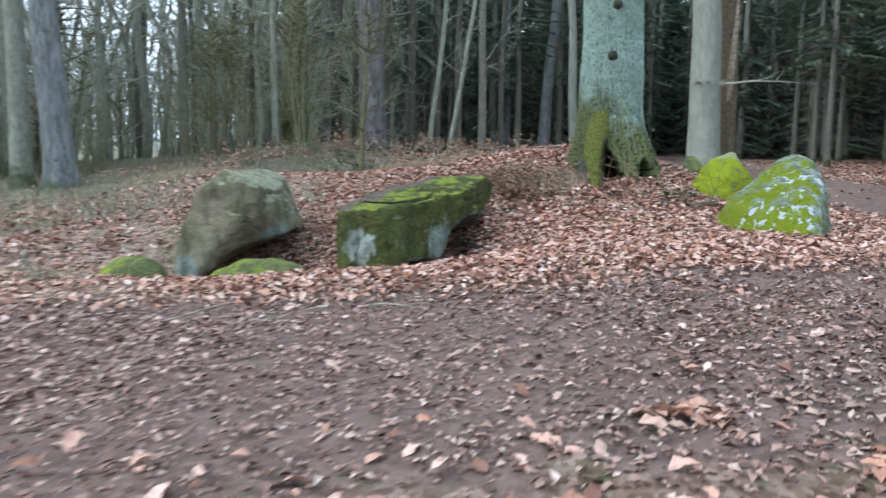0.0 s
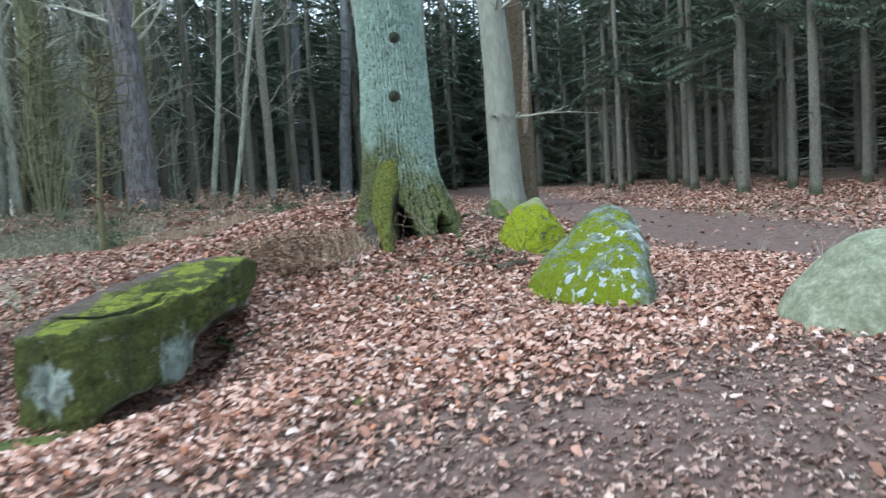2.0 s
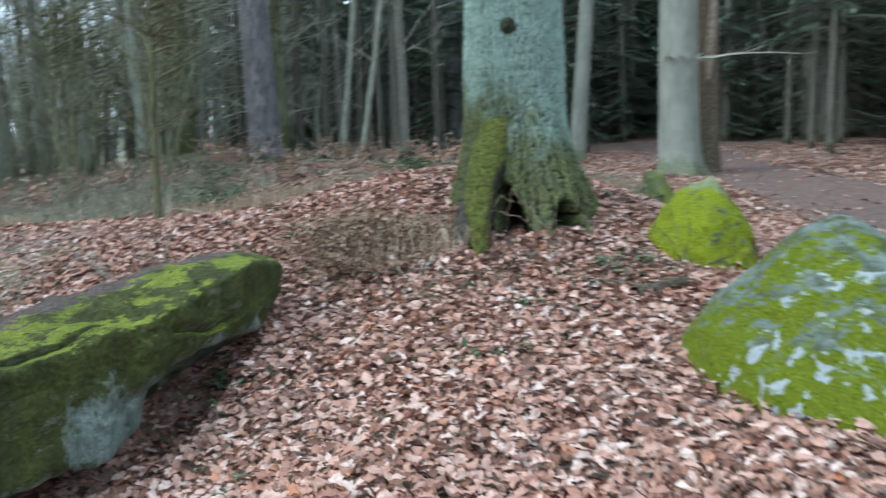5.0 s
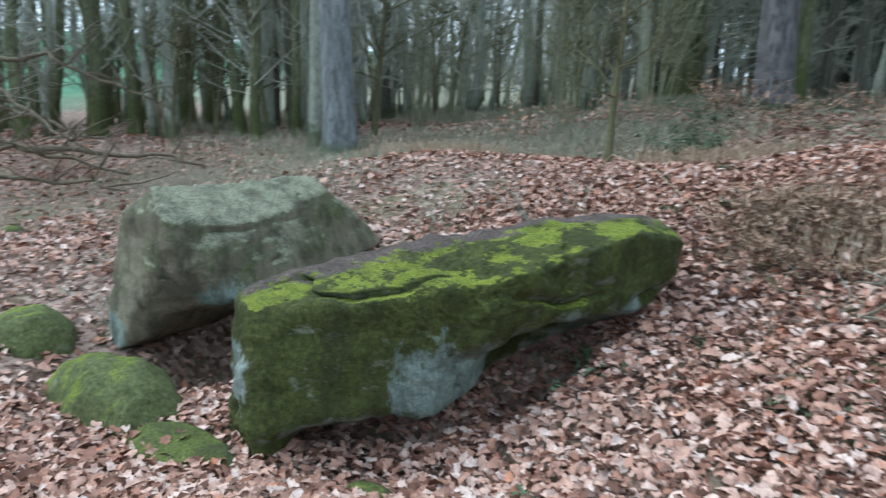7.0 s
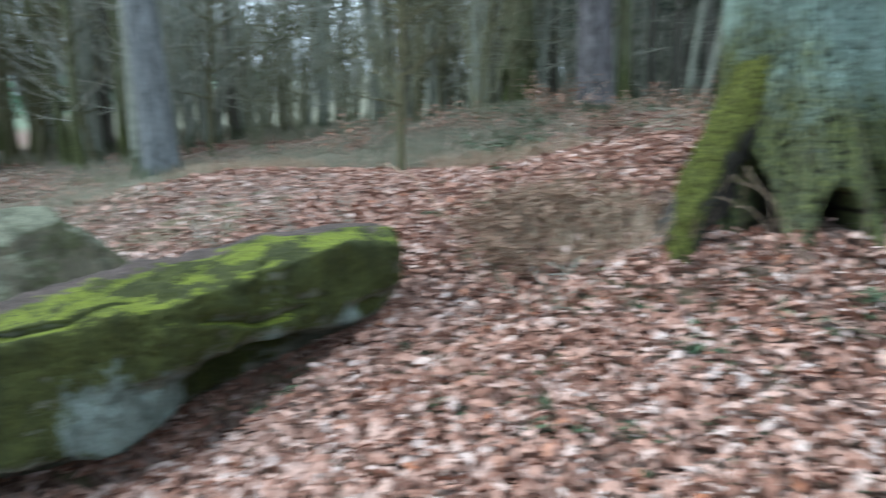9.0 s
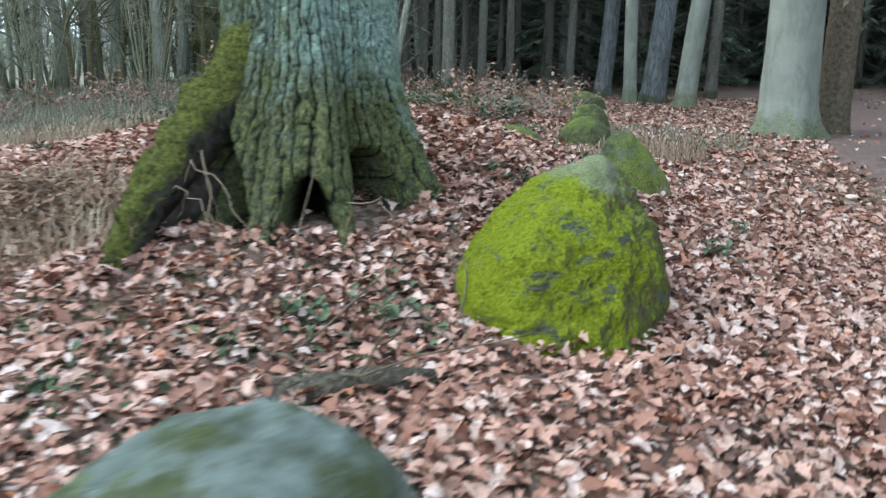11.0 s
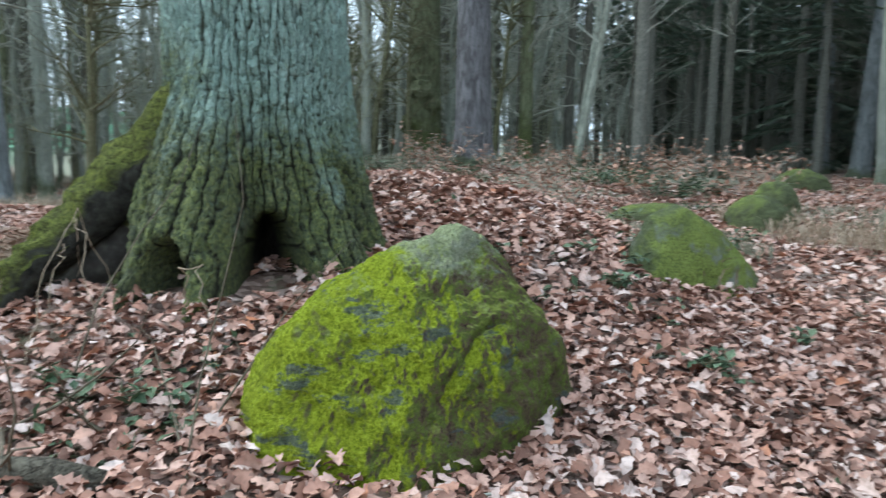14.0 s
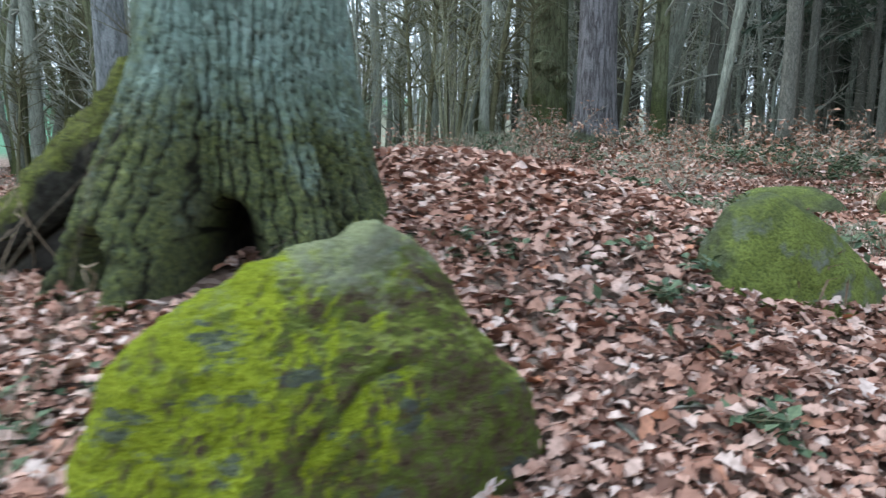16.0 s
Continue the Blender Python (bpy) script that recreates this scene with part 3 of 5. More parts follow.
# ---- standing stones ----
def stone(name, corners, material, label, category="boulder", sub=6, edge=12, rough=0.035, grooves=(), dents=(), facet=0.5, chips=0, chip=0.06, seed=1):
    """A boulder inside the block that its corners span: rounded edges, chips broken off them, then grooves along lines, dents and rough relief."""
    bm = bmesh.new()
    for c in corners:
        bm.verts.new(c)
    bmesh.ops.convex_hull(bm, input=bm.verts[:])
    pts = np.array([c for c in corners], dtype=float)
    lo, hi = pts.min(0), pts.max(0)
    mid = pts.mean(0)
    bm.normal_update()
    planes = [(np.array(f.normal), float(np.dot(np.array(f.normal), np.array(f.verts[0].co) - mid))) for f in bm.faces if f.calc_area() > 1e-5]
    planes = [(n, h) if h > 0 else (-n, -h) for n, h in planes]
    bm.free()
    r = random.Random(seed)
    for _ in range(chips):
        n = np.array(Vector((r.gauss(0, 1), r.gauss(0, 1), r.gauss(0, 0.8))).normalized())
        planes.append((n, float(((pts - mid) @ n).max()) - r.uniform(0.2, 1.0) * chip))
    bm = bmesh.new()
    bmesh.ops.create_icosphere(bm, subdivisions=sub, radius=1.0)
    d = np.array([v.co for v in bm.verts]) * (hi - lo)
    d /= np.linalg.norm(d, axis=1)[:, None]
    acc = np.zeros(len(d))
    for n, h in planes:
        acc += (np.clip(d @ n, 1e-6, None) / max(h, 0.02)) ** edge
    p = mid + d * (acc ** (-1.0 / edge))[:, None]
    for line, wide, deep in grooves:
        gap = np.full(len(p), 9.0)
        for a, b in zip(line, line[1:]):
            a, b = np.array(a), np.array(b)
            s = np.clip((p - a) @ (b - a) / ((b - a) @ (b - a)), 0, 1)
            gap = np.minimum(gap, np.linalg.norm(p - a - s[:, None] * (b - a), axis=1))
        p = p - d * (deep * np.exp(-(gap / wide) ** 2))[:, None]
    for centre, wide, push in dents:
        gap = np.linalg.norm((p - np.array(centre)) / np.array(wide), axis=1)
        p = p + np.exp(-gap ** 2)[:, None] * np.array(push)
    for k, v in enumerate(bm.verts):
        q = Vector(p[k])
        cell = noise.voronoi(q * 2.6 + Vector((3, 1, 7)))[0]
        f = noise.fractal(q * 1.7, 0.9, 2.1, 5) * rough * 1.2 + noise.fractal(q * 7.0, 0.8, 2.2, 4) * rough * 0.4 - (0.5 - (cell[1] - cell[0])) * rough * facet + rough * facet * 0.2
        v.co = q + Vector(d[k]) * f - Vector(mid)
    me = bpy.data.meshes.new(name)
    bm.to_mesh(me)
    bm.free()
    me.polygons.foreach_set("use_smooth", [True] * len(me.polygons))
    me.materials.append(material)
    ob = new(name, me)
    ob.location = mid
    return tagged(ob, label, category, "stones of the old grave"), mid


def rel(p, mid):
    return tuple(a - b for a, b in zip(p, mid))


PALE = (0.38, 0.455, 0.40)
capstone_corners = [(-0.62, 9.27, 0.0), (-0.18, 9.82, 0.26), (0.28, 10.65, 0.40), (0.64, 11.55, 0.72), (0.72, 12.05, 0.86), (-0.88, 9.32, 0.96), (-0.25, 9.82, 1.08), (0.34, 10.5, 1.15),
                    (0.62, 11.6, 1.36), (0.76, 12.05, 1.27), (-1.36, 9.55, -0.02), (-1.36, 9.62, 0.95), (-1.0, 10.5, 1.16), (-0.38, 11.5, 1.34), (0.24, 12.66, 1.33), (-0.9, 10.8, 0.0), (0.1, 12.5, 0.55)]
A_MID = tuple(np.array(capstone_corners).mean(0))
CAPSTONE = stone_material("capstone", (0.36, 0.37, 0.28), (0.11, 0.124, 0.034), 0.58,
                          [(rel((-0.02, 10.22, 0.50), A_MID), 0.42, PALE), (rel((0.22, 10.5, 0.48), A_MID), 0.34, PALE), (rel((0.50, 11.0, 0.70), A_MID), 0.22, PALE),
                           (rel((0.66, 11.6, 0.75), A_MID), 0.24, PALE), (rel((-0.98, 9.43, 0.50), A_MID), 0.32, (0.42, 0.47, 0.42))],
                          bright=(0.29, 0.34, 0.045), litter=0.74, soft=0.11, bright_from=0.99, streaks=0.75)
stone("capstone", capstone_corners, CAPSTONE, "long fallen capstone with dark green moss and pale lichen patches", sub=8, edge=34, rough=0.05, facet=1.5, chips=26, chip=0.05, seed=5,
      grooves=[([(-1.09, 9.75, 0.98), (-1.0, 9.92, 1.03), (-0.62, 9.72, 1.04), (-0.37, 9.80, 1.04), (-0.14, 10.06, 1.08), (-0.06, 10.38, 1.12), (0.14, 10.49, 1.12), (0.31, 10.62, 1.04), (0.47, 10.98, 0.94), (0.58, 11.3, 0.98)], 0.032, 0.12), ([(0.32, 11.13, 1.28), (0.46, 11.09, 1.18), (0.54, 11.2, 1.06), (0.6, 11.4, 1.0)], 0.03, 0.07),
               ([(0.42, 11.0, 1.25), (0.62, 11.3, 1.1), (0.7, 11.6, 0.95)], 0.03, 0.04), ([(-0.25, 9.8, 0.18), (-0.2, 9.85, 0.34)], 0.03, 0.05),
               ([(-1.02, 9.45, 0.2), (-0.98, 9.45, 0.75)], 0.025, 0.05)],
      dents=[((0.45, 11.05, 0.42), (0.36, 0.52, 0.24), (-0.55, 0.15, 0.38)), ((-0.3, 9.72, 0.10), (0.5, 0.3, 0.12), (-0.2, 0.1, 0.16)), ((-0.1, 10.05, 0.15), (0.3, 0.3, 0.1), (-0.1, 0.05, 0.1)), ((0.55, 11.35, 0.55), (0.2, 0.3, 0.14), (-0.14, 0.02, 0.10)), ((0.72, 11.85, 0.86), (0.12, 0.22, 0.06), (-0.1, 0.0, 0.04))])

tilted_corners = [(-2.38, 9.70, 1.22), (-2.86, 9.93, 1.46), (-3.14, 9.72, 1.10), (-3.54, 9.80, 0.10), (-3.40, 9.72, -0.10), (-3.28, 9.70, -0.05), (-2.70, 11.42, 1.44), (-2.40, 11.3, 1.32), (-2.22, 10.5, 1.16),
                  (-2.06, 10.15, 0.55), (-2.0, 10.9, 0.62), (-2.42, 12.2, 0.74), (-2.9, 12.15, 0.45), (-3.6, 10.6, -0.15), (-3.5, 11.0, 0.9), (-2.28, 9.92, 0.85), (-2.9, 11.8, 0.35), (-3.42, 9.72, 0.55)]
F_MID = tuple(np.array(tilted_corners).mean(0))
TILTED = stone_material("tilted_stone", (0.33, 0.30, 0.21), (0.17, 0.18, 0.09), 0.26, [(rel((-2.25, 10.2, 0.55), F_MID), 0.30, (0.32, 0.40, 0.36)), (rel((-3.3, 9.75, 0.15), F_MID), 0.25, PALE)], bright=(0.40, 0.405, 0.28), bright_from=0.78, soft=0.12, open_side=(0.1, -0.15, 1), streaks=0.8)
stone("tilted_stone", tilted_corners, TILTED, "tilted grey-green block of stone over a dark hollow", sub=7, edge=110, rough=0.026, facet=2.0, chips=34, chip=0.07, seed=8,
      grooves=[([(-2.30, 10.11, 1.12), (-2.25, 10.35, 1.10), (-2.26, 10.62, 1.12), (-2.31, 11.02, 1.14), (-2.45, 11.12, 1.3)], 0.03, 0.05), ([(-2.55, 9.8, 0.75), (-2.2, 10.25, 0.72), (-2.12, 10.6, 0.85)], 0.02, 0.04)],
      dents=[((-2.32, 10.1, 0.05), (0.40, 0.65, 0.27), (-0.6, 0.6, 0.20))])


def dome(cx, cy, half, top, lean=(0, 0), base=None, sides=9, narrow=0.35, seed=1):
    """Corners of a boulder half sunk in the ground: a ring at the foot, one at mid height and a cap."""
    r = random.Random(seed)
    z0 = (ground(cx, cy) if base is None else base) - 0.25
    h = top - z0
    out = []
    for lev, sc in ((0.0, 1.0), (0.45, 0.98), (0.78, 0.5 + narrow * 0.5), (1.0, narrow * 0.6)):
        for k in range(sides):
            a = 2 * math.pi * (k + 0.5 * (lev > 0.3)) / sides
            j = r.uniform(0.88, 1.08)
            out.append((cx + math.cos(a) * half[0] * sc * j + lean[0] * lev, cy + math.sin(a) * half[1] * sc * j + lean[1] * lev, z0 + h * lev * (r.uniform(0.96, 1.0) if lev < 1 else 1)))
    return out


def mossy_boulder(name, corners, material, label, category="boulder", sub=6, edge=9, rough=0.04, **more):
    return stone(name, corners, material, label, category, sub=sub, edge=edge, rough=rough, **more)


b_corners = [(3.72, 10.15, 0.42), (3.68, 10.9, 0.45), (3.95, 11.35, 0.45), (4.6, 11.45, 0.45), (5.0, 11.0, 0.42), (5.04, 10.3, 0.4), (4.82, 9.5, 0.4), (4.46, 8.98, 0.4), (4.06, 9.22, 0.4), (3.86, 9.8, 0.4),
             (3.88, 10.15, 1.12), (3.92, 10.85, 1.12), (4.45, 11.15, 1.2), (4.9, 10.9, 1.25), (4.98, 10.3, 1.3), (4.86, 9.65, 1.15), (4.48, 9.38, 1.02), (4.12, 9.66, 0.98),
             (4.28, 10.3, 1.52), (4.38, 10.7, 1.52), (4.8, 10.75, 1.53), (5.0, 10.4, 1.60), (4.84, 9.95, 1.50), (4.46, 9.9, 1.40), (4.56, 10.33, 1.80), (4.68, 10.54, 1.82), (4.82, 10.42, 1.80)]
LICHEN_STONE = lichen_moss()
mossy_boulder("lichen_boulder", b_corners, LICHEN_STONE, "pointed boulder with yellow-green moss and white lichen spots", sub=7, edge=16, rough=0.045, facet=1.0, chips=14, chip=0.05, seed=3)

c_corners = [(4.42, 13.02, 0.75), (4.82, 12.80, 0.70), (5.34, 13.10, 0.68), (5.52, 13.70, 0.72), (5.42, 14.30, 0.8), (4.9, 14.4, 0.9), (4.38, 13.9, 0.95), (4.30, 13.4, 0.95), (4.40, 13.10, 1.15), (4.75, 12.92, 1.22), (5.22, 13.2, 1.22),
             (5.46, 13.74, 1.30), (5.40, 14.15, 1.30), (4.36, 13.62, 1.35), (4.8, 13.35, 1.66), (5.05, 13.55, 1.76), (5.06, 13.82, 1.80), (4.82, 13.9, 1.74), (4.62, 13.7, 1.66), (5.28, 14.0, 1.55)]
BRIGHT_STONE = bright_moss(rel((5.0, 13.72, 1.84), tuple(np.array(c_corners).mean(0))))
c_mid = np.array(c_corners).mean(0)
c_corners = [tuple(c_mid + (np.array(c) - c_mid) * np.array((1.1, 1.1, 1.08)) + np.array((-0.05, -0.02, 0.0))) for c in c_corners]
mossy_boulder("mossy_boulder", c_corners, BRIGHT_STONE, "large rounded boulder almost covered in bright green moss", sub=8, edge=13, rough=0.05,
              grooves=[([(5.42, 13.95, 1.46), (5.33, 13.72, 1.44), (5.26, 13.54, 1.38), (5.28, 13.39, 1.26), (5.24, 13.27, 1.13)], 0.024, 0.028)], dents=[((5.0, 13.72, 1.85), (0.18, 0.18, 0.12), (0, 0, 0.06))])

DARK_MOSS_STONE = stone_material("dark_moss_stone", (0.25, 0.25, 0.19), (0.13, 0.145, 0.065), 0.46, bright=(0.21, 0.25, 0.06), bright_from=0.8, open_side=(-0.5, -0.2, 0.8))
d_corners = [(4.70, 16.0, 0.8), (4.95, 15.72, 0.8), (5.32, 15.9, 0.8), (5.62, 16.5, 0.8), (5.66, 17.2, 0.8), (5.3, 17.5, 0.8), (4.85, 17.1, 0.8), (4.62, 16.5, 0.8), (4.80, 16.1, 1.45), (5.05, 15.98, 1.42), (5.3, 16.3, 1.5),
             (4.90, 16.28, 1.74), (5.04, 16.24, 1.75), (5.14, 16.44, 1.80), (4.96, 16.6, 1.80), (5.34, 16.9, 1.56), (5.54, 17.1, 1.30), (5.05, 17.1, 1.5), (5.5, 16.7, 1.35)]
IVY_STONE = stone_material("ivy_stone", (0.34, 0.36, 0.29), (0.14, 0.16, 0.07), 0.4, bright=(0.27, 0.32, 0.07), bright_from=0.8, open_side=(0.6, -0.4, 0.5), streaks=0.3)
mossy_boulder("ivy_boulder", d_corners, IVY_STONE, "mossy boulder with ivy and dry grass hanging over it", edge=18, chips=10, chip=0.04, seed=6)
X_STONE = plain_mat("green_grey_stone", [(0.3, (0.15, 0.16, 0.105)), (0.5, (0.22, 0.235, 0.16)), (0.7, (0.31, 0.325, 0.235))], 9, 0.9)
mossy_boulder("smooth_boulder", dome(6.05, 8.0, (1.08, 0.85), 1.55, (0.25, 0.1), seed=5, narrow=0.35), X_STONE, "smooth grey-green boulder beside the trail", edge=8, rough=0.025)
E_STONE = stone_material("low_stone", (0.31, 0.33, 0.22), (0.19, 0.215, 0.085), 0.42, bright=(0.33, 0.41, 0.05), bright_from=0.8, open_side=(-0.7, -0.2, 0.6), streaks=0.35)
mossy_boulder("low_boulder", dome(-2.22, 9.15, (0.88, 0.48), 0.36, (0.15, 0.02), base=-0.05, seed=3, narrow=0.55, sides=6), E_STONE, "low mossy boulder half sunk in leaves", sub=6, rough=0.03, edge=30, facet=1.2, chips=14, chip=0.08, seed=2)
mossy_boulder("low_boulder", dome(-3.75, 9.20, (0.52, 0.42), 0.35, base=-0.06, seed=6, narrow=0.7, sides=6), E_STONE, "small round boulder with a cap of moss", sub=6, rough=0.03, edge=22, facet=1.0, chips=12, chip=0.06, seed=4)
mossy_boulder("flat_stone", dome(-1.02, 9.06, (0.50, 0.27), 0.17, base=0.04, seed=9, narrow=1.3), DARK_MOSS_STONE, "flat mossy stone lying flush with the leaves", sub=5, rough=0.02, edge=20, chips=8, chip=0.03)
mossy_boulder("flat_stone", dome(0.15, 9.55, (0.30, 0.16), 0.16, base=0.06, seed=12, narrow=0.8), DARK_MOSS_STONE, "thin mossy slab under the long capstone", sub=4, rough=0.02)
for fx, fy, fh, ft, fs in ((4.35, 22.2, (0.60, 0.75), 0.50, 21), (3.0, 21.6, (0.9, 0.6), 0.34, 22), (4.25, 23.5, (0.5, 0.55), 0.62, 23), (3.7, 28.4, (0.8, 0.6), 0.5, 24)):
    mossy_boulder("row_boulder", dome(fx, fy, fh, ground(fx, fy) + ft, seed=fs, narrow=0.55), DARK_MOSS_STONE, "mossy boulder in the row of stones along the mound", sub=5)


# ---- the old oak ----
def oak_radius(a, z):
    """Distance of the bark from the axis, by angle and height over the foot."""
    def off(deg):
        return np.abs((a - np.radians(deg) + math.pi) % (2 * math.pi) - math.pi)

    h = np.clip(z, 0, None)
    r = 0.54 + 0.10 * np.exp(-h / 1.1) + 0.05 * np.exp(-h / 0.4) - 0.012 * np.clip(z - 2, 0, 9)
    for deg, wide, reach, tall in ((35, 15, 0.42, 0.7), (72, 20, 0.46, 0.9), (125, 24, 0.4, 0.7), (176, 20, 0.5, 0.6), (-150, 14, 0.2, 0.6)):
        r = r + reach * np.exp(-(off(deg) / radians(wide)) ** 2) * np.exp(-h / tall)
    total = r ** 12
    # the skirt of the front, its pillar and the roots on the far side of the hollow
    for deg, wide, reach, fall in ((-86, 40, 1.22, 0.46), (-68, 25, 1.38, 0.52), (-126, 18, 1.24, 0.47), (-22, 30, 0.98, 0.38), (-4, 15, 1.10, 0.42)):
        lobe = np.clip(reach - fall * h, 0.2, None) * np.exp(-(off(deg) / np.radians(wide)) ** 4)
        total = total + np.clip(lobe, 0.01, None) ** 12
    r = total ** (1 / 12)
    for deg in (38, -112):
        r = r - 0.09 * np.exp(-(off(deg) / np.radians(4)) ** 2) * np.exp(-(h / 1.3) ** 2)
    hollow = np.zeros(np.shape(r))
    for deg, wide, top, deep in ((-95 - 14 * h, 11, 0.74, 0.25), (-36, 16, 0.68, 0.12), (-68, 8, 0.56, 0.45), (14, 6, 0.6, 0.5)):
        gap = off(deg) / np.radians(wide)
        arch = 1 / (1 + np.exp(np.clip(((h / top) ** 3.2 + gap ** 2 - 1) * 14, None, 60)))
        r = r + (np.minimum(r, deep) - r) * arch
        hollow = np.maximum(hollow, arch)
    return r, hollow


OAK = (2.98, 14.36)
OAK_Z = 1.05


def build_oak():
    rows = np.concatenate([np.arange(-0.1, 1.6, 0.024), np.arange(1.6, 5.2, 0.036), np.arange(5.2, 13.0, 0.3)])
    n = 816
    a = np.linspace(0, 2 * math.pi, n, endpoint=False)
    ga, gz = np.meshgrid(a, rows)
    gr, hollow = oak_radius(ga, gz)
    v = np.empty((len(rows), n, 3))
    crest = np.empty((len(rows), n))
    for i, z in enumerate(rows):
        for k in range(n):
            ca, sa = math.cos(a[k]), math.sin(a[k])
            bend = noise.noise(Vector((ca * 3.2, sa * 3.2, z * 2.1))) * 1.5 + noise.noise(Vector((ca * 9, sa * 9, z * 7))) * 1.5
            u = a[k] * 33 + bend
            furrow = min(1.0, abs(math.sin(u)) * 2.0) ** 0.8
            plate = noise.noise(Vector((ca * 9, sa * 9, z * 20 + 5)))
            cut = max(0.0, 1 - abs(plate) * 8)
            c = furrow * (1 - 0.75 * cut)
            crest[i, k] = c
            low = math.exp(-max(z, 0) / 0.9)
            r = gr[i, k] + 0.032 * (c - 0.8) + 0.014 * noise.fractal(Vector((ca * 16, sa * 16, z * 18)), 0.7, 2.1, 2) + 0.025 * noise.noise(Vector((ca * 2, sa * 2, z * 1.2))) + low * (0.04 * noise.fractal(Vector((ca * 4, sa * 4, z * 4)), 0.9, 2.1, 2) + 0.015 * noise.fractal(Vector((ca * 10, sa * 10, z * 12)), 0.6, 2.1, 3))
            v[i, k] = (ca * r - 0.02 * z, sa * r - 0.01 * z, z)
    g = Geo()
    g.v = [tuple(p) for p in v.reshape(-1, 3)]
    for i in range(len(rows) - 1):
        for k in range(n):
            k2 = (k + 1) % n
            g.f.append((i * n + k, i * n + k2, (i + 1) * n + k2, (i + 1) * n + k))
    ob = thing("oak_tree", OAK[0], OAK[1], OAK_Z, "old oak with grey-green furrowed bark and hollow mossy roots", "tree")
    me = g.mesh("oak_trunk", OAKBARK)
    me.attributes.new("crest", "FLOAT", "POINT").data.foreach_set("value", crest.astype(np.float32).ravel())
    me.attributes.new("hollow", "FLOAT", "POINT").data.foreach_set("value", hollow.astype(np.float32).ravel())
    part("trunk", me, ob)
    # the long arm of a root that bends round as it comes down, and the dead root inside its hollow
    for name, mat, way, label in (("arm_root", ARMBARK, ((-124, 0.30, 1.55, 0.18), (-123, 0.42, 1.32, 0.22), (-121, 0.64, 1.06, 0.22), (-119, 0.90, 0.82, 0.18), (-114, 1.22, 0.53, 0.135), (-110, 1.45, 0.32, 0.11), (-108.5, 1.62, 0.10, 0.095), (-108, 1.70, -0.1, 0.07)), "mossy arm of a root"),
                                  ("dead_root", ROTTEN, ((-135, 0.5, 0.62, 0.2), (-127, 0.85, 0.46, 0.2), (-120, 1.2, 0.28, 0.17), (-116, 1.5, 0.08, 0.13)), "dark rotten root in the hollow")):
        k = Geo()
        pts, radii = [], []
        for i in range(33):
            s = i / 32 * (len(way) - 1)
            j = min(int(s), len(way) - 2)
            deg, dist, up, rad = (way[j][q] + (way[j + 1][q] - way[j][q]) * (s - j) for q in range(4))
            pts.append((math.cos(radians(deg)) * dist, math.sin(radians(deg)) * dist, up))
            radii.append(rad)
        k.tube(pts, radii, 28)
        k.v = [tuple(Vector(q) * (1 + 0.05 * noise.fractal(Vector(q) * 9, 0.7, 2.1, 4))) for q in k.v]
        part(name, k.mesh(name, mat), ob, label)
    for deg, h, s in ((-100, 2.42, 0.055), (-92, 3.3, 0.05), (-80, 4.0, 0.045)):
        k = Geo()
        r = 0.56 - 0.012 * max(0, h - 2)
        c = Vector((math.cos(radians(deg)) * r - 0.02 * h, math.sin(radians(deg)) * r - 0.01 * h, h))
        out = Vector((math.cos(radians(deg)), math.sin(radians(deg)), 0))
        k.tube([c - out * 0.05, c + out * 0.02, c + out * 0.035, c + out * 0.01], [s * 1.9, s * 1.5, s * 0.9, s * 0.3], 12)
        part("knot", k.mesh("oak_knot", OAKBARK), ob)
    crown = Geo()
    for k in range(9):
        ang, h = k * 2.4, 8.5 + k * 0.45
        d = Vector((math.cos(ang), math.sin(ang), 0.55))
        pts = wander((math.cos(ang) * 0.35 - 0.02 * h, math.sin(ang) * 0.35, h), d, 5.5, 7, 0.22)
        crown.tube(pts, [0.2 * (1 - i / 8.5) for i in range(8)], 7)
        for j in range(2, 8):
            crown.tube(wander(pts[j], Vector(pts[j]) - Vector(pts[j - 1]) + Vector((rng.uniform(-1, 1), rng.uniform(-1, 1), 0.2)), 2.2, 4, 0.3), [0.05, 0.035, 0.025, 0.015, 0.006], 4)
    part("crown", crown.mesh("oak_crown", THINBARK), ob, "bare limbs")


build_oak()


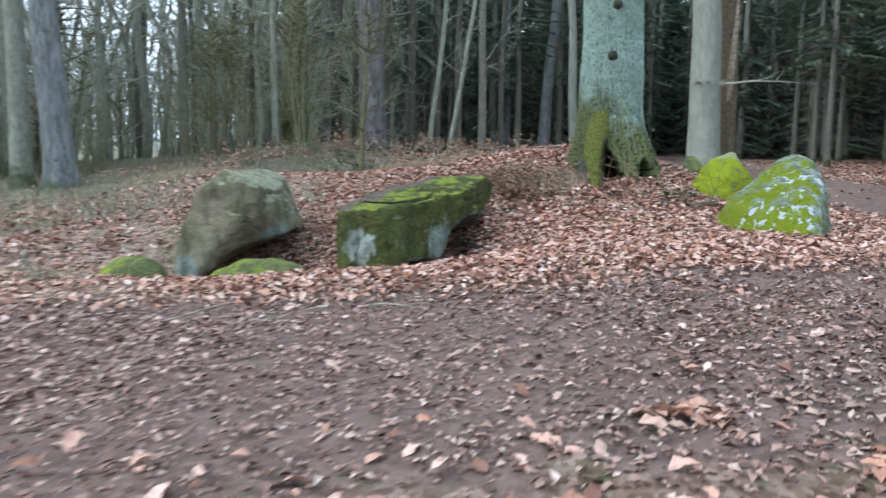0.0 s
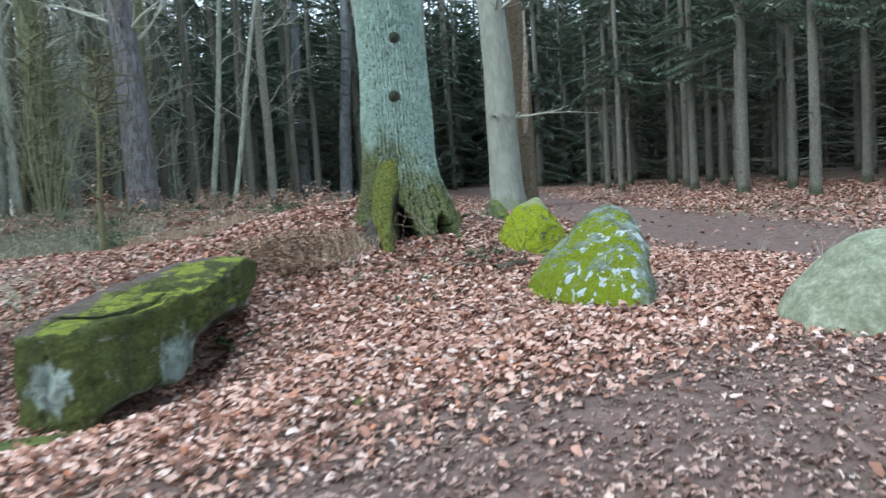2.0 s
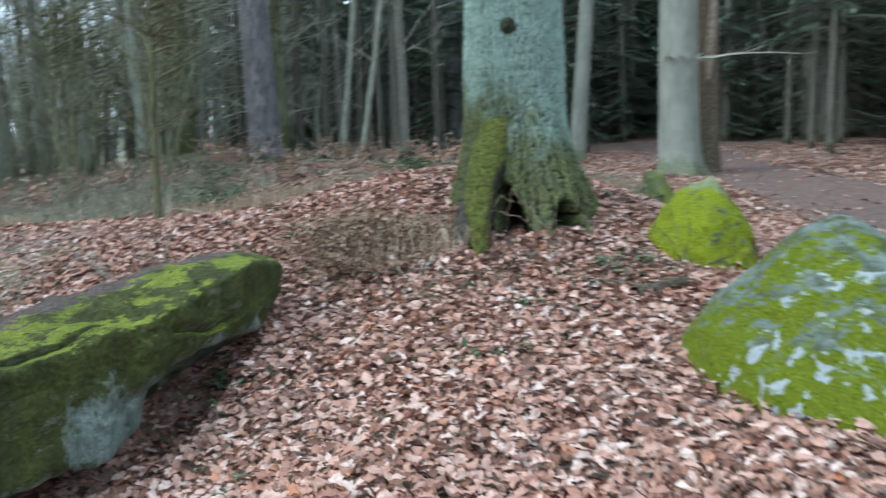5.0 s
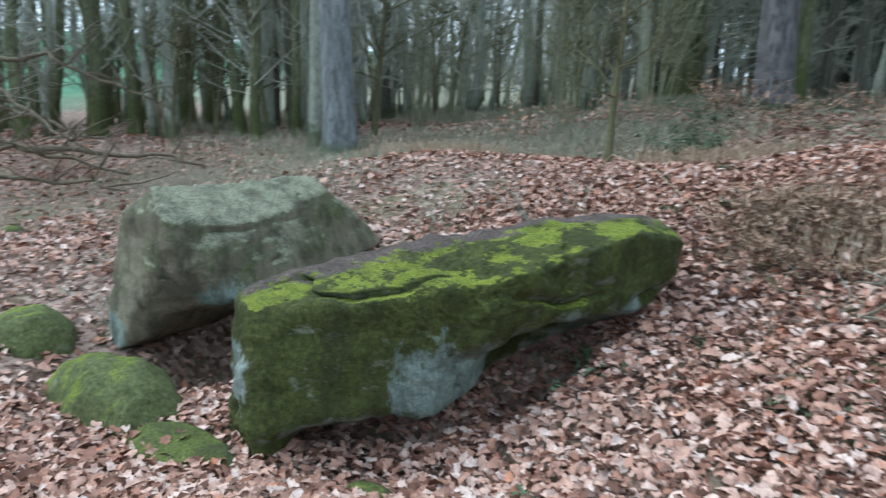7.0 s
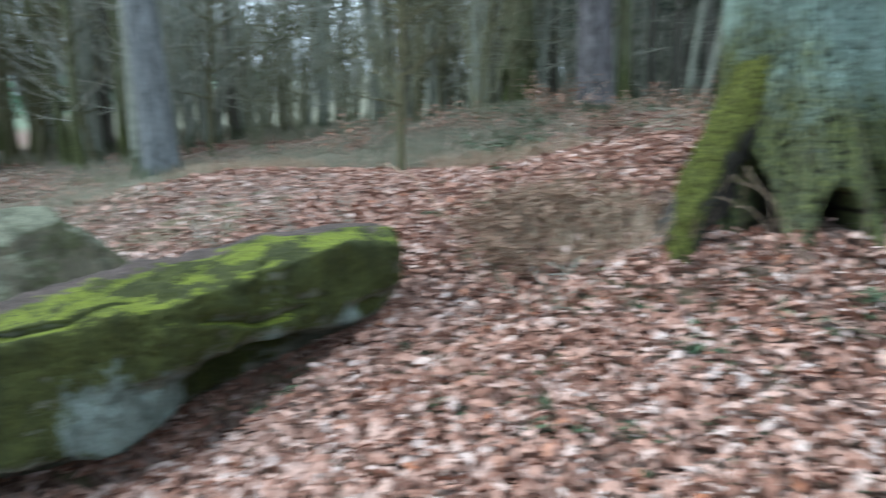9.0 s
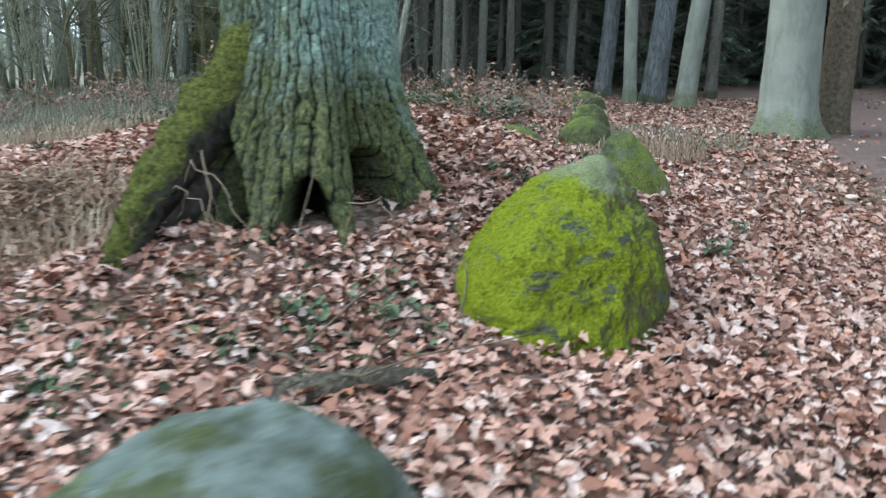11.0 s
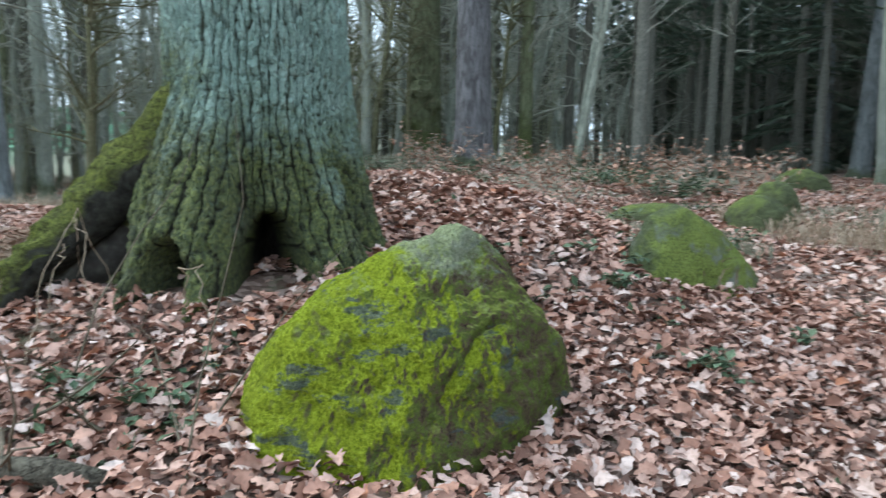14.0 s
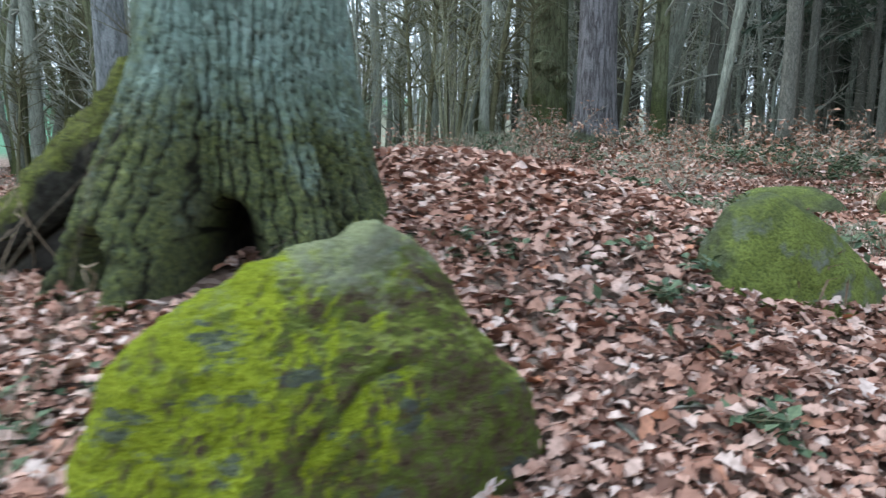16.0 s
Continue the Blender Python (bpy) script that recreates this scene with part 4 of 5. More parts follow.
# ---- trees ----
def trunk_geo(height, foot, top, bend=0.02, lean=(0, 0), sides=16, flare=0.45, roots=5, lump=0.03):
    """A tapered trunk with a flared, ribbed foot."""
    g = Geo()
    zs = [-0.25, 0.0, 0.12, 0.28, 0.55, 0.95, 1.5] + [1.5 + (height - 1.5) * k / 9 for k in range(1, 10)]
    ph = rng.uniform(0, 6.28)
    wx, wy = rng.uniform(0, 6), rng.uniform(0, 6)
    for z in zs:
        s = max(z, 0) / height
        r = foot + (top - foot) * s
        cx = lean[0] * s * height + math.sin(z * 0.8 + wx) * bend * z * 0.5
        cy = lean[1] * s * height + math.sin(z * 0.7 + wy) * bend * z * 0.5
        for k in range(sides):
            a = 2 * math.pi * k / sides
            f = r * (1 + flare * math.exp(-max(z, 0) / 0.28) * (0.55 + 0.45 * math.cos(roots * a + ph)))
            f *= 1 + lump * noise.noise(Vector((math.cos(a) * 2 + wx, math.sin(a) * 2, z * 1.3 + wy))) * 2
            g.v.append((cx + math.cos(a) * f, cy + math.sin(a) * f, z))
    for i in range(len(zs) - 1):
        for k in range(sides):
            k2 = (k + 1) % sides
            g.f.append((i * sides + k, i * sides + k2, (i + 1) * sides + k2, (i + 1) * sides + k))
    return g


def bare_crown(height, spread_, low, count, lean=(0, 0), thick=0.03, twigs=5):
    """Bare limbs with side twigs."""
    g = Geo()
    for _ in range(count):
        h = low + (height - low) * rng.random()
        a = rng.uniform(0, 6.28)
        d = Vector((math.cos(a), math.sin(a), rng.uniform(0.15, 0.9)))
        ln = spread_ * rng.uniform(0.5, 1.0) * (1 - 0.45 * h / height)
        pts = wander((lean[0] * h, lean[1] * h, h), d, ln, 5, 0.25, 0.03)
        t = thick * rng.uniform(0.6, 1.2)
        g.tube(pts, [t, t * 0.75, t * 0.55, t * 0.4, t * 0.25, t * 0.12], 4, False)
        for _ in range(twigs):
            j = rng.randint(1, 4)
            dd = Vector(pts[j + 1]) - Vector(pts[j]) + Vector((rng.uniform(-1, 1), rng.uniform(-1, 1), rng.uniform(-0.4, 0.9))) * ln * 0.22
            g.tube(wander(pts[j], dd, ln * rng.uniform(0.2, 0.45), 3, 0.3), [t * 0.35, t * 0.25, t * 0.18, t * 0.08], 3, False)
    return g


def big_tree(name, x, y, dia, material, label, lean=(0, 0), height=15.0, low=4.0, count=16, spread_=4.0, flare=0.45, crown_mat=None, bend=0.02):
    ob = thing(name, x, y, ground(x, y), label, "tree")
    part("trunk", trunk_geo(height, dia / 2, dia * 0.24, bend, lean, 24, flare).mesh(name + "_trunk", material), ob)
    part("crown", bare_crown(height, spread_, low, count, lean, dia * 0.09).mesh(name + "_crown", crown_mat or TWIG), ob, "bare branches")
    return ob


beech = big_tree("beech_tree", 7.95, 25.2, 1.06, BEECHBARK, "smooth grey-green beech with a rooty foot beside the trail", (-0.035, 0.0), flare=0.55, low=6)
ring = Geo()
for k in range(26):
    a = rng.uniform(-2.6, 0.6)
    ring.tube(wander((math.cos(a) * 0.5 - 0.1, math.sin(a) * 0.5, 2.95 + rng.uniform(-0.06, 0.06)), (math.cos(a), math.sin(a), rng.uniform(-0.2, 0.6)), rng.uniform(0.1, 0.4), 3, 0.4), [0.018, 0.013, 0.01, 0.004], 4)
for a, ln in ((-0.35, 2.6), (-0.2, 1.8), (-2.2, 0.7)):
    pts = wander((math.cos(a) * 0.5 - 0.1, math.sin(a) * 0.5, 2.95), (math.cos(a), math.sin(a), 0.05), ln, 8, 0.16, 0.02)
    ring.tube(pts, [0.028, 0.025, 0.022, 0.019, 0.016, 0.013, 0.01, 0.007, 0.004], 5)
    for j in range(2, 8):
        ring.tube(wander(pts[j], Vector(pts[j]) - Vector(pts[j - 1]) + Vector((rng.uniform(-0.3, 0.3), rng.uniform(-0.3, 0.3), rng.uniform(-0.2, 0.3))), 0.5, 3, 0.3), [0.008, 0.006, 0.005, 0.003], 3)
part("sprouting", ring.mesh("beech_shoots", TWIG), beech, "pale twigs sprouting from a ring on the trunk")
snag = thing("dead_trunk", 8.95, 26.1, ground(8.95, 26.1), "dead split trunk with pale bare wood beside the beech", "tree")
part("trunk", trunk_geo(9, 0.32, 0.24, 0.02, (-0.02, 0), 14, 0.2).mesh("snag_trunk", DEADWOOD), snag)
face = Geo()
face.tube([(-0.10, -0.16, 1.9), (-0.06, -0.22, 3.2), (0.0, -0.2, 4.6), (0.06, -0.16, 6.4)], [0.06, 0.13, 0.12, 0.06], 8)
part("split_face", face.mesh("snag_face", SPLITWOOD), snag, "pale split wood")

big_tree("furrowed_tree", -3.15, 26.0, 0.92, FURROWED, "furrowed grey-purple trunk behind the mound", (-0.03, 0), crown_mat=TWIG)
burled = big_tree("burled_tree", -6.4, 28.2, 1.05, MOSSBARK, "mossy trunk with burls behind the mound", (-0.01, 0), crown_mat=TWIG)
for deg, bh, bs in ((-60, 2.1, 0.34), (-95, 2.5, 0.26), (-20, 1.7, 0.28), (-120, 1.2, 0.3), (-75, 3.4, 0.22)):
    bm = bmesh.new()
    bmesh.ops.create_icosphere(bm, subdivisions=3, radius=bs)
    for q in bm.verts:
        q.co *= 1 + 0.35 * noise.fractal(q.co * 6 + Vector((bh, 0, 0)), 0.8, 2.1, 3)
        q.co += Vector((math.cos(radians(deg)) * 0.42, math.sin(radians(deg)) * 0.42, bh))
    me = bpy.data.meshes.new("burl")
    bm.to_mesh(me)
    bm.free()
    me.materials.append(MOSSBARK)
    part("burl", me, burled)
big_tree("grey_tree", -9.6, 17.8, 0.74, GREYBARK, "blue-grey trunk at the edge of the wood", (-0.05, -0.01))
big_tree("grey_tree", -10.9, 18.3, 0.52, THINBARK, "green-grey trunk at the edge of the wood", (-0.01, 0))
big_tree("edge_tree", -10.6, 9.7, 0.72, MOSSBARK, "trunk with a mossy foot at the edge of the clearing", (0.0, 0))
for tx, ty, td, lx in ((1.9, 41.7, 0.62, 0.0), (3.7, 37.9, 0.62, 0.06), (4.8, 33.8, 0.42, -0.05), (5.45, 34.4, 0.74, 0.07), (6.4, 32.7, 0.6, 0.06)):
    big_tree("tall_trunk", tx, ty, td, GREYBARK if td > 0.61 else BEECHBARK, "tall smooth grey trunk before the dark spruces", (lx, 0.0), low=8, count=8)

for tx, ty, td, lx, ly, tm in ((-0.6, 26.3, 0.16, 0.18, 0.02, THINBARK), (0.6, 27.0, 0.3, 0.0, 0.0, SPRUCEBARK), (-3.4, 28.9, 0.4, 0.0, 0.0, MOSSBARK), (-6.6, 25.9, 0.26, 0.0, 0.0, THINBARK), (-9.0, 27.4, 0.34, 0.02, 0, THINBARK), (-17.2, 18.0, 0.42, -0.03, 0, THINBARK), (-11.0, 28.8, 0.36, 0.0, 0, SPRUCEBARK),
                               (-1.4, 28.0, 0.2, 0.12, 0, THINBARK), (-2.2, 30.0, 0.26, 0, 0, DARKBARK), (-1.2, 31.0, 0.22, 0, 0, DARKBARK), (-0.4, 29.6, 0.2, 0.01, 0, DARKBARK), (-3.4, 31.5, 0.3, 0, 0, DARKBARK), (-4.6, 30.6, 0.24, 0, 0, DARKBARK), (-5.6, 32.4, 0.3, 0, 0, DARKBARK), (1.4, 31.0, 0.24, 0, 0, DARKBARK), (-7.8, 30.4, 0.22, 0, 0, DARKBARK), (-9.2, 31.6, 0.28, 0, 0, DARKBARK), (-14.9, 19.6, 0.5, 0.02, 0, THINBARK), (-15.4, 21.0, 0.36, -0.05, 0, DARKBARK), (-17.8, 22.0, 0.4, 0.04, 0, DARKBARK), (-12.4, 20.2, 0.4, 0.0, 0, THINBARK), (-20.8, 23.6, 0.45, 0.05, 0, DARKBARK), (-19.4, 25.2, 0.36, -0.06, 0, DARKBARK), (-16.4, 24.0, 0.34, 0.03, 0, THINBARK), (-6.2, 34.2, 0.3, 0, 0, DARKBARK), (-7.4, 33.0, 0.26, 0, 0, DARKBARK), (-8.6, 35.4, 0.34, 0, 0, DARKBARK), (-9.8, 33.6, 0.28, 0, 0, DARKBARK), (-11.2, 35.8, 0.36, 0, 0, DARKBARK), (-12.4, 33.4, 0.28, 0, 0, DARKBARK), (-13.8, 36.0, 0.34, 0, 0, DARKBARK), (-10.4, 38.4, 0.4, 0, 0, DARKBARK), (-7.8, 38.0, 0.36, 0, 0, DARKBARK), (-14.8, 33.0, 0.3, 0, 0, DARKBARK), (-16.0, 36.4, 0.36, 0, 0, DARKBARK), (-22.4, 26.2, 0.5, 0, 0, DARKBARK), (-18.2, 27.6, 0.4, 0, 0, DARKBARK)):
    big_tree("slim_tree", tx, ty, td, tm, "slim bare trunk behind the mound", (lx, ly), 13, 2.5, 18, 2.6, 0.3)

# thin broad-leaved trees on the open side
thin_kinds = []
for k in range(4):
    ob = thing("thin_tree", -14 - k * 2.2, 22 + k * 3.1, ground(-14 - k * 2.2, 22 + k * 3.1) - 0.05, "thin bare tree with green-grey bark", "tree", "thin trees at the edge of the wood")
    lean = (rng.uniform(-0.1, 0.1), rng.uniform(-0.05, 0.05))
    part("trunk", trunk_geo(13, 0.07 + 0.03 * k, 0.035, 0.15, lean, 9, 0.3).mesh("thin_trunk", THINBARK), ob)
    part("crown", bare_crown(12.5, 3.2, 0.9, 32, lean, 0.038, 6).mesh("thin_crown", TWIG), ob, "bare twigs")
    thin_kinds.append(ob)
spots = []
while len(spots) < 145:
    x, y = (rng.uniform(-28, -3.5), rng.uniform(12, 50)) if len(spots) < 105 else (rng.uniform(-24, -6), rng.uniform(25, 48))
    if y < 19 + 0.35 * (x + 34) * (x > -13) and x > -16:
        continue
    if y < 11 + 0.3 * (-x - 14) or (x > -8 and y < 26.5) or trail_gap(np.array(x), np.array(y)) < 3:
        continue
    if all(math.hypot(x - u, y - w) > 1.1 for u, w in spots):
        spots.append((x, y))
for i, (x, y) in enumerate(spots):
    s = rng.uniform(0.75, 1.3)
    ob = copy_thing(thin_kinds[i % 4], pose(x, y, ground(x, y) - 0.05, rng.uniform(-8, 8), rng.uniform(-8, 8), rng.uniform(0, 360)))
    ob.scale = (s, s, s * rng.uniform(0.8, 1.2))

# crooked old hazels and alders before the meadow
for x, y, d, lx, ly in ((-22.5, 13.4, 0.7, -0.12, 0.0), (-20.6, 15.2, 0.42, -0.28, 0.1), (-20.0, 17.1, 0.62, -0.04, 0.0), (-19.2, 17.9, 0.46, -0.03, 0.02), (-20.2, 20.2, 0.5, -0.22, 0.0), (-19.6, 19.8, 0.42, 0.16, 0.0), (-19.0, 20.4, 0.36, -0.1, 0.0), (-18.6, 20.0, 0.34, 0.22, 0.05),
                        (-16.2, 19.6, 0.36, -0.16, 0.0), (-14.1, 18.7, 0.30, -0.04, 0.0), (-13.8, 19.8, 0.28, 0.0, 0.0), (-21.4, 16.2, 0.34, 0.25, 0.1), (-24.4, 21.0, 0.45, 0.05, 0.0), (-23.5, 19.0, 0.4, 0.2, 0.0), (-26.0, 16.5, 0.5, -0.2, 0.0), (-24.8, 14.6, 0.44, 0.1, 0.0), (-27.4, 18.2, 0.5, -0.1, 0.0), (-25.6, 19.4, 0.4, 0.15, 0.0), (-28.4, 21.6, 0.5, -0.15, 0.0), (-26.8, 23.2, 0.42, 0.08, 0.0), (-29.0, 15.6, 0.55, 0.0, 0.0), (-23.2, 15.4, 0.3, -0.2, 0.0), (-24.0, 17.4, 0.34, 0.18, 0.0)):
    big_tree("crooked_tree", x, y, d, MOSSBARK, "crooked leaning tree with dark bark before the meadow", (lx, ly), 9, 1.2, 20, 3.2, 0.3, TWIG, 0.12)


# ---- spruce plantation ----
def spruce_parts(k):
    h = 17.0
    g = trunk_geo(h, 0.15 + 0.02 * k, 0.03, 0.006, (rng.uniform(-0.01, 0.01), 0), 9, 0.35)
    for _ in range(85):
        z, a = rng.uniform(0.8, 6.5), rng.uniform(0, 6.28)
        g.tube(wander((0, 0, z), (math.cos(a), math.sin(a), rng.uniform(-0.25, 0.1)), rng.uniform(0.5, 1.9), 3, 0.18, -0.03), [0.012, 0.009, 0.006, 0.003], 3, False)
    c = Geo()
    z = (4.6, 4.0, 5.2, 0.5)[k]
    while z < h:
        reach = 2.1 * (1 - (z / h) ** 2 * 0.8) * rng.uniform(0.75, 1.1)
        a = rng.uniform(0, 6.28)
        d = Vector((math.cos(a), math.sin(a), -0.12))
        pts = wander((0, 0, z), d, reach, 6, 0.08, -0.05)
        for j in range(1, 7):
            p, q = Vector(pts[j - 1]), Vector(pts[j])
            ax = (q - p).normalized()
            for s in (-1, 1):
                for w in (0.1, 0.42, 0.75):
                    side = ax.cross(Vector((0, 0, 1))) * s
                    start = p.lerp(q, w)
                    c.leaf(start, side * 1.0 + ax * 0.9 + Vector((0, 0, rng.uniform(-0.55, -0.1))), (0, 0, 1), reach * rng.uniform(0.18, 0.34) * (1.25 - j / 9), 0.16)
        c.leaf(pts[5], Vector(pts[6]) - Vector(pts[5]), (0, 0, 1), reach * 0.25, 0.4)
        z += 0.24
    return g, c


spruces = []
for k in range(4):
    x, y = ((14.9, 31.6), (16.1, 27.9), (17.2, 26.6), (12.0, 56.0))[k]
    ob = thing("spruce_tree", x, y, ground(x, y) - 0.05, "tall straight spruce with dead lower branches", "spruce", "spruce plantation")
    g, c = spruce_parts(k)
    part("trunk", g.mesh("spruce_trunk", SPRUCEBARK), ob)
    part("crown", c.mesh("spruce_crown", NEEDLES, False), ob, "dark green needles")
    spruces.append(ob)
spots = [(14.9, 31.6), (16.1, 27.9), (17.2, 26.6), (12.0, 56.0)]
first = [(16.4, 19.4), (18.6, 21.2), (20.2, 24.0), (19.4, 18.0), (15.6, 34.5), (13.8, 36.0), (17.6, 31.0)] + [(-1.0 - 0.75 * (y - 30) + k * 2.4, y) for y in (43, 46, 49, 52) for k in range(5)]
tries = 0
while len(spots) < 298 and tries < 20000:
    tries += 1
    x, y = first.pop() if first else (rng.uniform(-24, 44), rng.uniform(8, 62))
    if y < 30 and x < 15.5 or x < -1.5 - (0.42 if y < 42 else 0.75) * (y - 30) or y < 36 and x < 9:
        continue
    if trail_gap(np.array(x), np.array(y)) < 3.6 or math.hypot(x - 4, y - 8) < 17:
        continue
    if all(math.hypot(x - u, y - w) > 2.0 for u, w in spots):
        spots.append((x, y))
for i, (x, y) in enumerate(spots[4:]):
    s = rng.uniform(0.8, 1.2)
    ob = copy_thing(spruces[3 if x > 0 and (math.hypot(x - 4, y - 8) > 36 or y > 40 and x < 9) else i % 3], pose(x, y, ground(x, y) - 0.05, 0, 0, rng.uniform(0, 360)))
    ob.scale = (s, s, rng.uniform(0.9, 1.15))


# ---- far woods round the place ----
def far_woods():
    """A belt of leafless trees beyond the meadow, too far off to tell apart."""
    g = Geo()
    r = random.Random(5)
    for _ in range(560):
        a = radians(r.uniform(95, 300) if r.random() < 0.85 else r.uniform(0, 360))
        rad = r.uniform(62, 120)
        x, y = math.cos(a) * rad, math.sin(a) * rad + 15
        z = ground(x, y)
        h = r.uniform(9, 17)
        g.tube([(x, y, z - 0.5), (x, y, z + h * 0.5), (x + r.uniform(-1, 1), y, z + h)], [0.22, 0.15, 0.05], 4, False)
        for _ in range(48):
            p = Vector((x + r.uniform(-2.8, 2.8), y + r.uniform(-2.8, 2.8), z + h * r.random() ** 0.7))
            g.leaf(p, (r.uniform(-1, 1), r.uniform(-1, 1), r.uniform(-0.2, 1.3)), (r.uniform(-1, 1), r.uniform(-1, 1), 1), r.uniform(0.8, 2.6), 0.14)
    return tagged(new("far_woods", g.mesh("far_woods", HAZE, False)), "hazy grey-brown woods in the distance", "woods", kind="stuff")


far_woods()


def spruce_belt():
    """The plantation going on behind its first rows, as one dark mass of boughs."""
    g = Geo()
    r = random.Random(15)
    for _ in range(900):
        a, rad = radians(r.uniform(-25, 108)), r.uniform(54, 80)
        x, y = 4 + math.cos(a) * rad, 8 + math.sin(a) * rad
        z, h = ground(x, y), r.uniform(15, 21)
        g.tube([(x, y, z - 0.5), (x, y, z + h)], [0.2, 0.04], 4, False)
        for _ in range(130):
            s = r.random()
            p = Vector((x, y, z + 0.3 + h * s))
            b = r.uniform(0, 6.28)
            g.leaf(p, (math.cos(b), math.sin(b), -0.35), (0, 0.3, 1), 3.2 * (1.1 - s), 0.28)
    return tagged(new("spruce_belt", g.mesh("spruce_belt", NEEDLES, False)), "dark spruce forest going on into the distance", "woods", kind="stuff")


spruce_belt()


# ---- undergrowth ----
sapling = thing("sapling", -1.95, 15.8, ground(-1.95, 15.8), "slender sapling with bare green-brown twigs on the mound", "sapling")
g = Geo()
g.tube([(0, 0, -0.1), (0.0, 0.02, 0.5), (0.02, 0.0, 0.95), (0.06, 0.02, 1.5), (0.10, 0.0, 2.3), (0.14, 0.03, 3.4)], [0.06, 0.05, 0.048, 0.04, 0.03, 0.012], 8)
part("trunk", g.mesh("sapling_trunk", SAPLINGBARK), sapling)
part("crown", bare_crown(3.3, 1.6, 0.85, 34, (0.04, 0.0), 0.024, 7).mesh("sapling_crown", SAPLINGBARK), sapling, "fine bare twigs")

for k in range(46):
    x, y = rng.uniform(-26, -4), rng.uniform(17, 34)
    if y < 21 and x > -9 or y < 19 + 0.2 * (x + 9) and x > -14:
        continue
    ob = copy_thing(sapling, pose(x, y, ground(x, y), rng.uniform(-8, 8), rng.uniform(-8, 8), rng.uniform(0, 360)))
    k2 = rng.uniform(0.9, 1.9)
    ob.scale = (k2, k2, k2)
    tagged(ob, "slender bare sapling in the understorey", group="understorey saplings")


def brush(name, label, category, mat, count, height, wide, leaves=0, leaf_mat=None, leaf_size=0.07, thick=1.0):
    """A clump of thin stems from one foot, with leaves where there are any."""
    ob = thing(name, 0, 0, 0, label, category)
    g, lv = Geo(), Geo()
    for _ in range(count):
        a = rng.uniform(0, 6.28)
        pts = wander((math.cos(a) * 0.06 * wide, math.sin(a) * 0.06 * wide, -0.05), (math.cos(a) * wide * 0.5, math.sin(a) * wide * 0.5, height), height * rng.uniform(0.6, 1.15), 6, 0.16, -0.02)
        t = rng.uniform(0.004, 0.009) * thick
        g.tube(pts, [t * (1 - i / 7.5) for i in range(7)], 3, False)
        for j in range(2, 7):
            dd = Vector((rng.uniform(-1, 1), rng.uniform(-1, 1), rng.uniform(-0.2, 0.8)))
            tw = wander(pts[j], dd, height * rng.uniform(0.12, 0.3), 2, 0.3)
            g.tube(tw, [t * 0.5, t * 0.35, t * 0.15], 3, False)
            if leaves:
                for _ in range(leaves):
                    p = Vector(tw[rng.randint(0, 2)])
                    lv.leaf(p, (rng.uniform(-1, 1), rng.uniform(-1, 1), rng.uniform(-0.6, 0.4)), (rng.uniform(-0.5, 0.5), rng.uniform(-0.5, 0.5), 1), leaf_size * rng.uniform(0.7, 1.3), 0.6)
    tagged(part("brushwood", g.mesh(name + "_brushwood", mat), ob), kind="stuff")
    if leaves:
        tagged(part("foliage", lv.mesh(name + "_foliage", leaf_mat, False), ob), kind="stuff")
    return ob


def scatter(ob, places, s0=0.8, s1=1.2):
    """Stands the thing at the first place and copies of it at the others."""
    for k, (x, y) in enumerate(places):
        s = rng.uniform(s0, s1)
        m = pose(x, y, ground(x, y), 0, 0, rng.uniform(0, 360))
        if k == 0:
            ob.matrix_world = m
        else:
            ob2 = copy_thing(ob, m)
            ob2.scale = (s, s, s)


scatter(brush("hazel_shrub", "tall shrub of thin greenish bare twigs", "shrub", GREENTWIG, 24, 4.6, 1.5, thick=1.7), [(-6.2, 21.5), (-8.4, 22.6), (-4.9, 23.2), (-11.2, 22.0), (-9.5, 26.0), (-10.0, 29.5), (-12.4, 25.0), (-14.6, 27.2), (-18.8, 24.4), (-12.6, 19.6), (-7.4, 31.0), (-5.2, 33.0), (-13.0, 32.0), (-17.6, 29.6), (-22.0, 26.0), (-28.0, 21.0), (-21.0, 32.0)], 0.8, 1.5)
scatter(brush("beech_shrub", "young beech shrub still holding copper-brown leaves", "shrub", TWIG, 16, 0.75, 1.3, 3, COPPER, 0.075),
        [(-2.0, 23.0), (-4.4, 22.6), (1.2, 22.2), (2.0, 24.2), (0.2, 23.6), (-6.6, 20.5), (-14.0, 13.6), (3.4, 25.4), (-0.8, 25.0), (-5.9, 22.0), (-5.3, 22.7), (0.3, 27.0), (0.6, 29.4), (1.5, 28.6), (-1.2, 27.2), (-4.8, 26.6), (2.4, 29.6), (-4.0, 24.8), (-3.6, 25.1), (-1.9, 25.2), (3.1, 27.4), (0.0, 25.8), (1.6, 26.4)], 0.9, 1.7)
scatter(brush("bramble_patch", "bramble patch with dark green winter leaves", "bramble", GREENTWIG, 14, 0.55, 1.8, 3, GREENLEAF, 0.085),
        [(-1.0, 21.4), (0.4, 20.8), (-2.8, 21.0), (1.4, 19.6), (-0.4, 19.0), (2.6, 19.4), (-3.4, 23.6), (-5.4, 24.2), (1.0, 25.6), (2.4, 18.4), (0.6, 17.6), (4.6, 18.6), (-1.6, 17.8)] + [(rng.uniform(-7, 4.5), rng.uniform(19.5, 28)) for _ in range(26)], 0.6, 1.5)
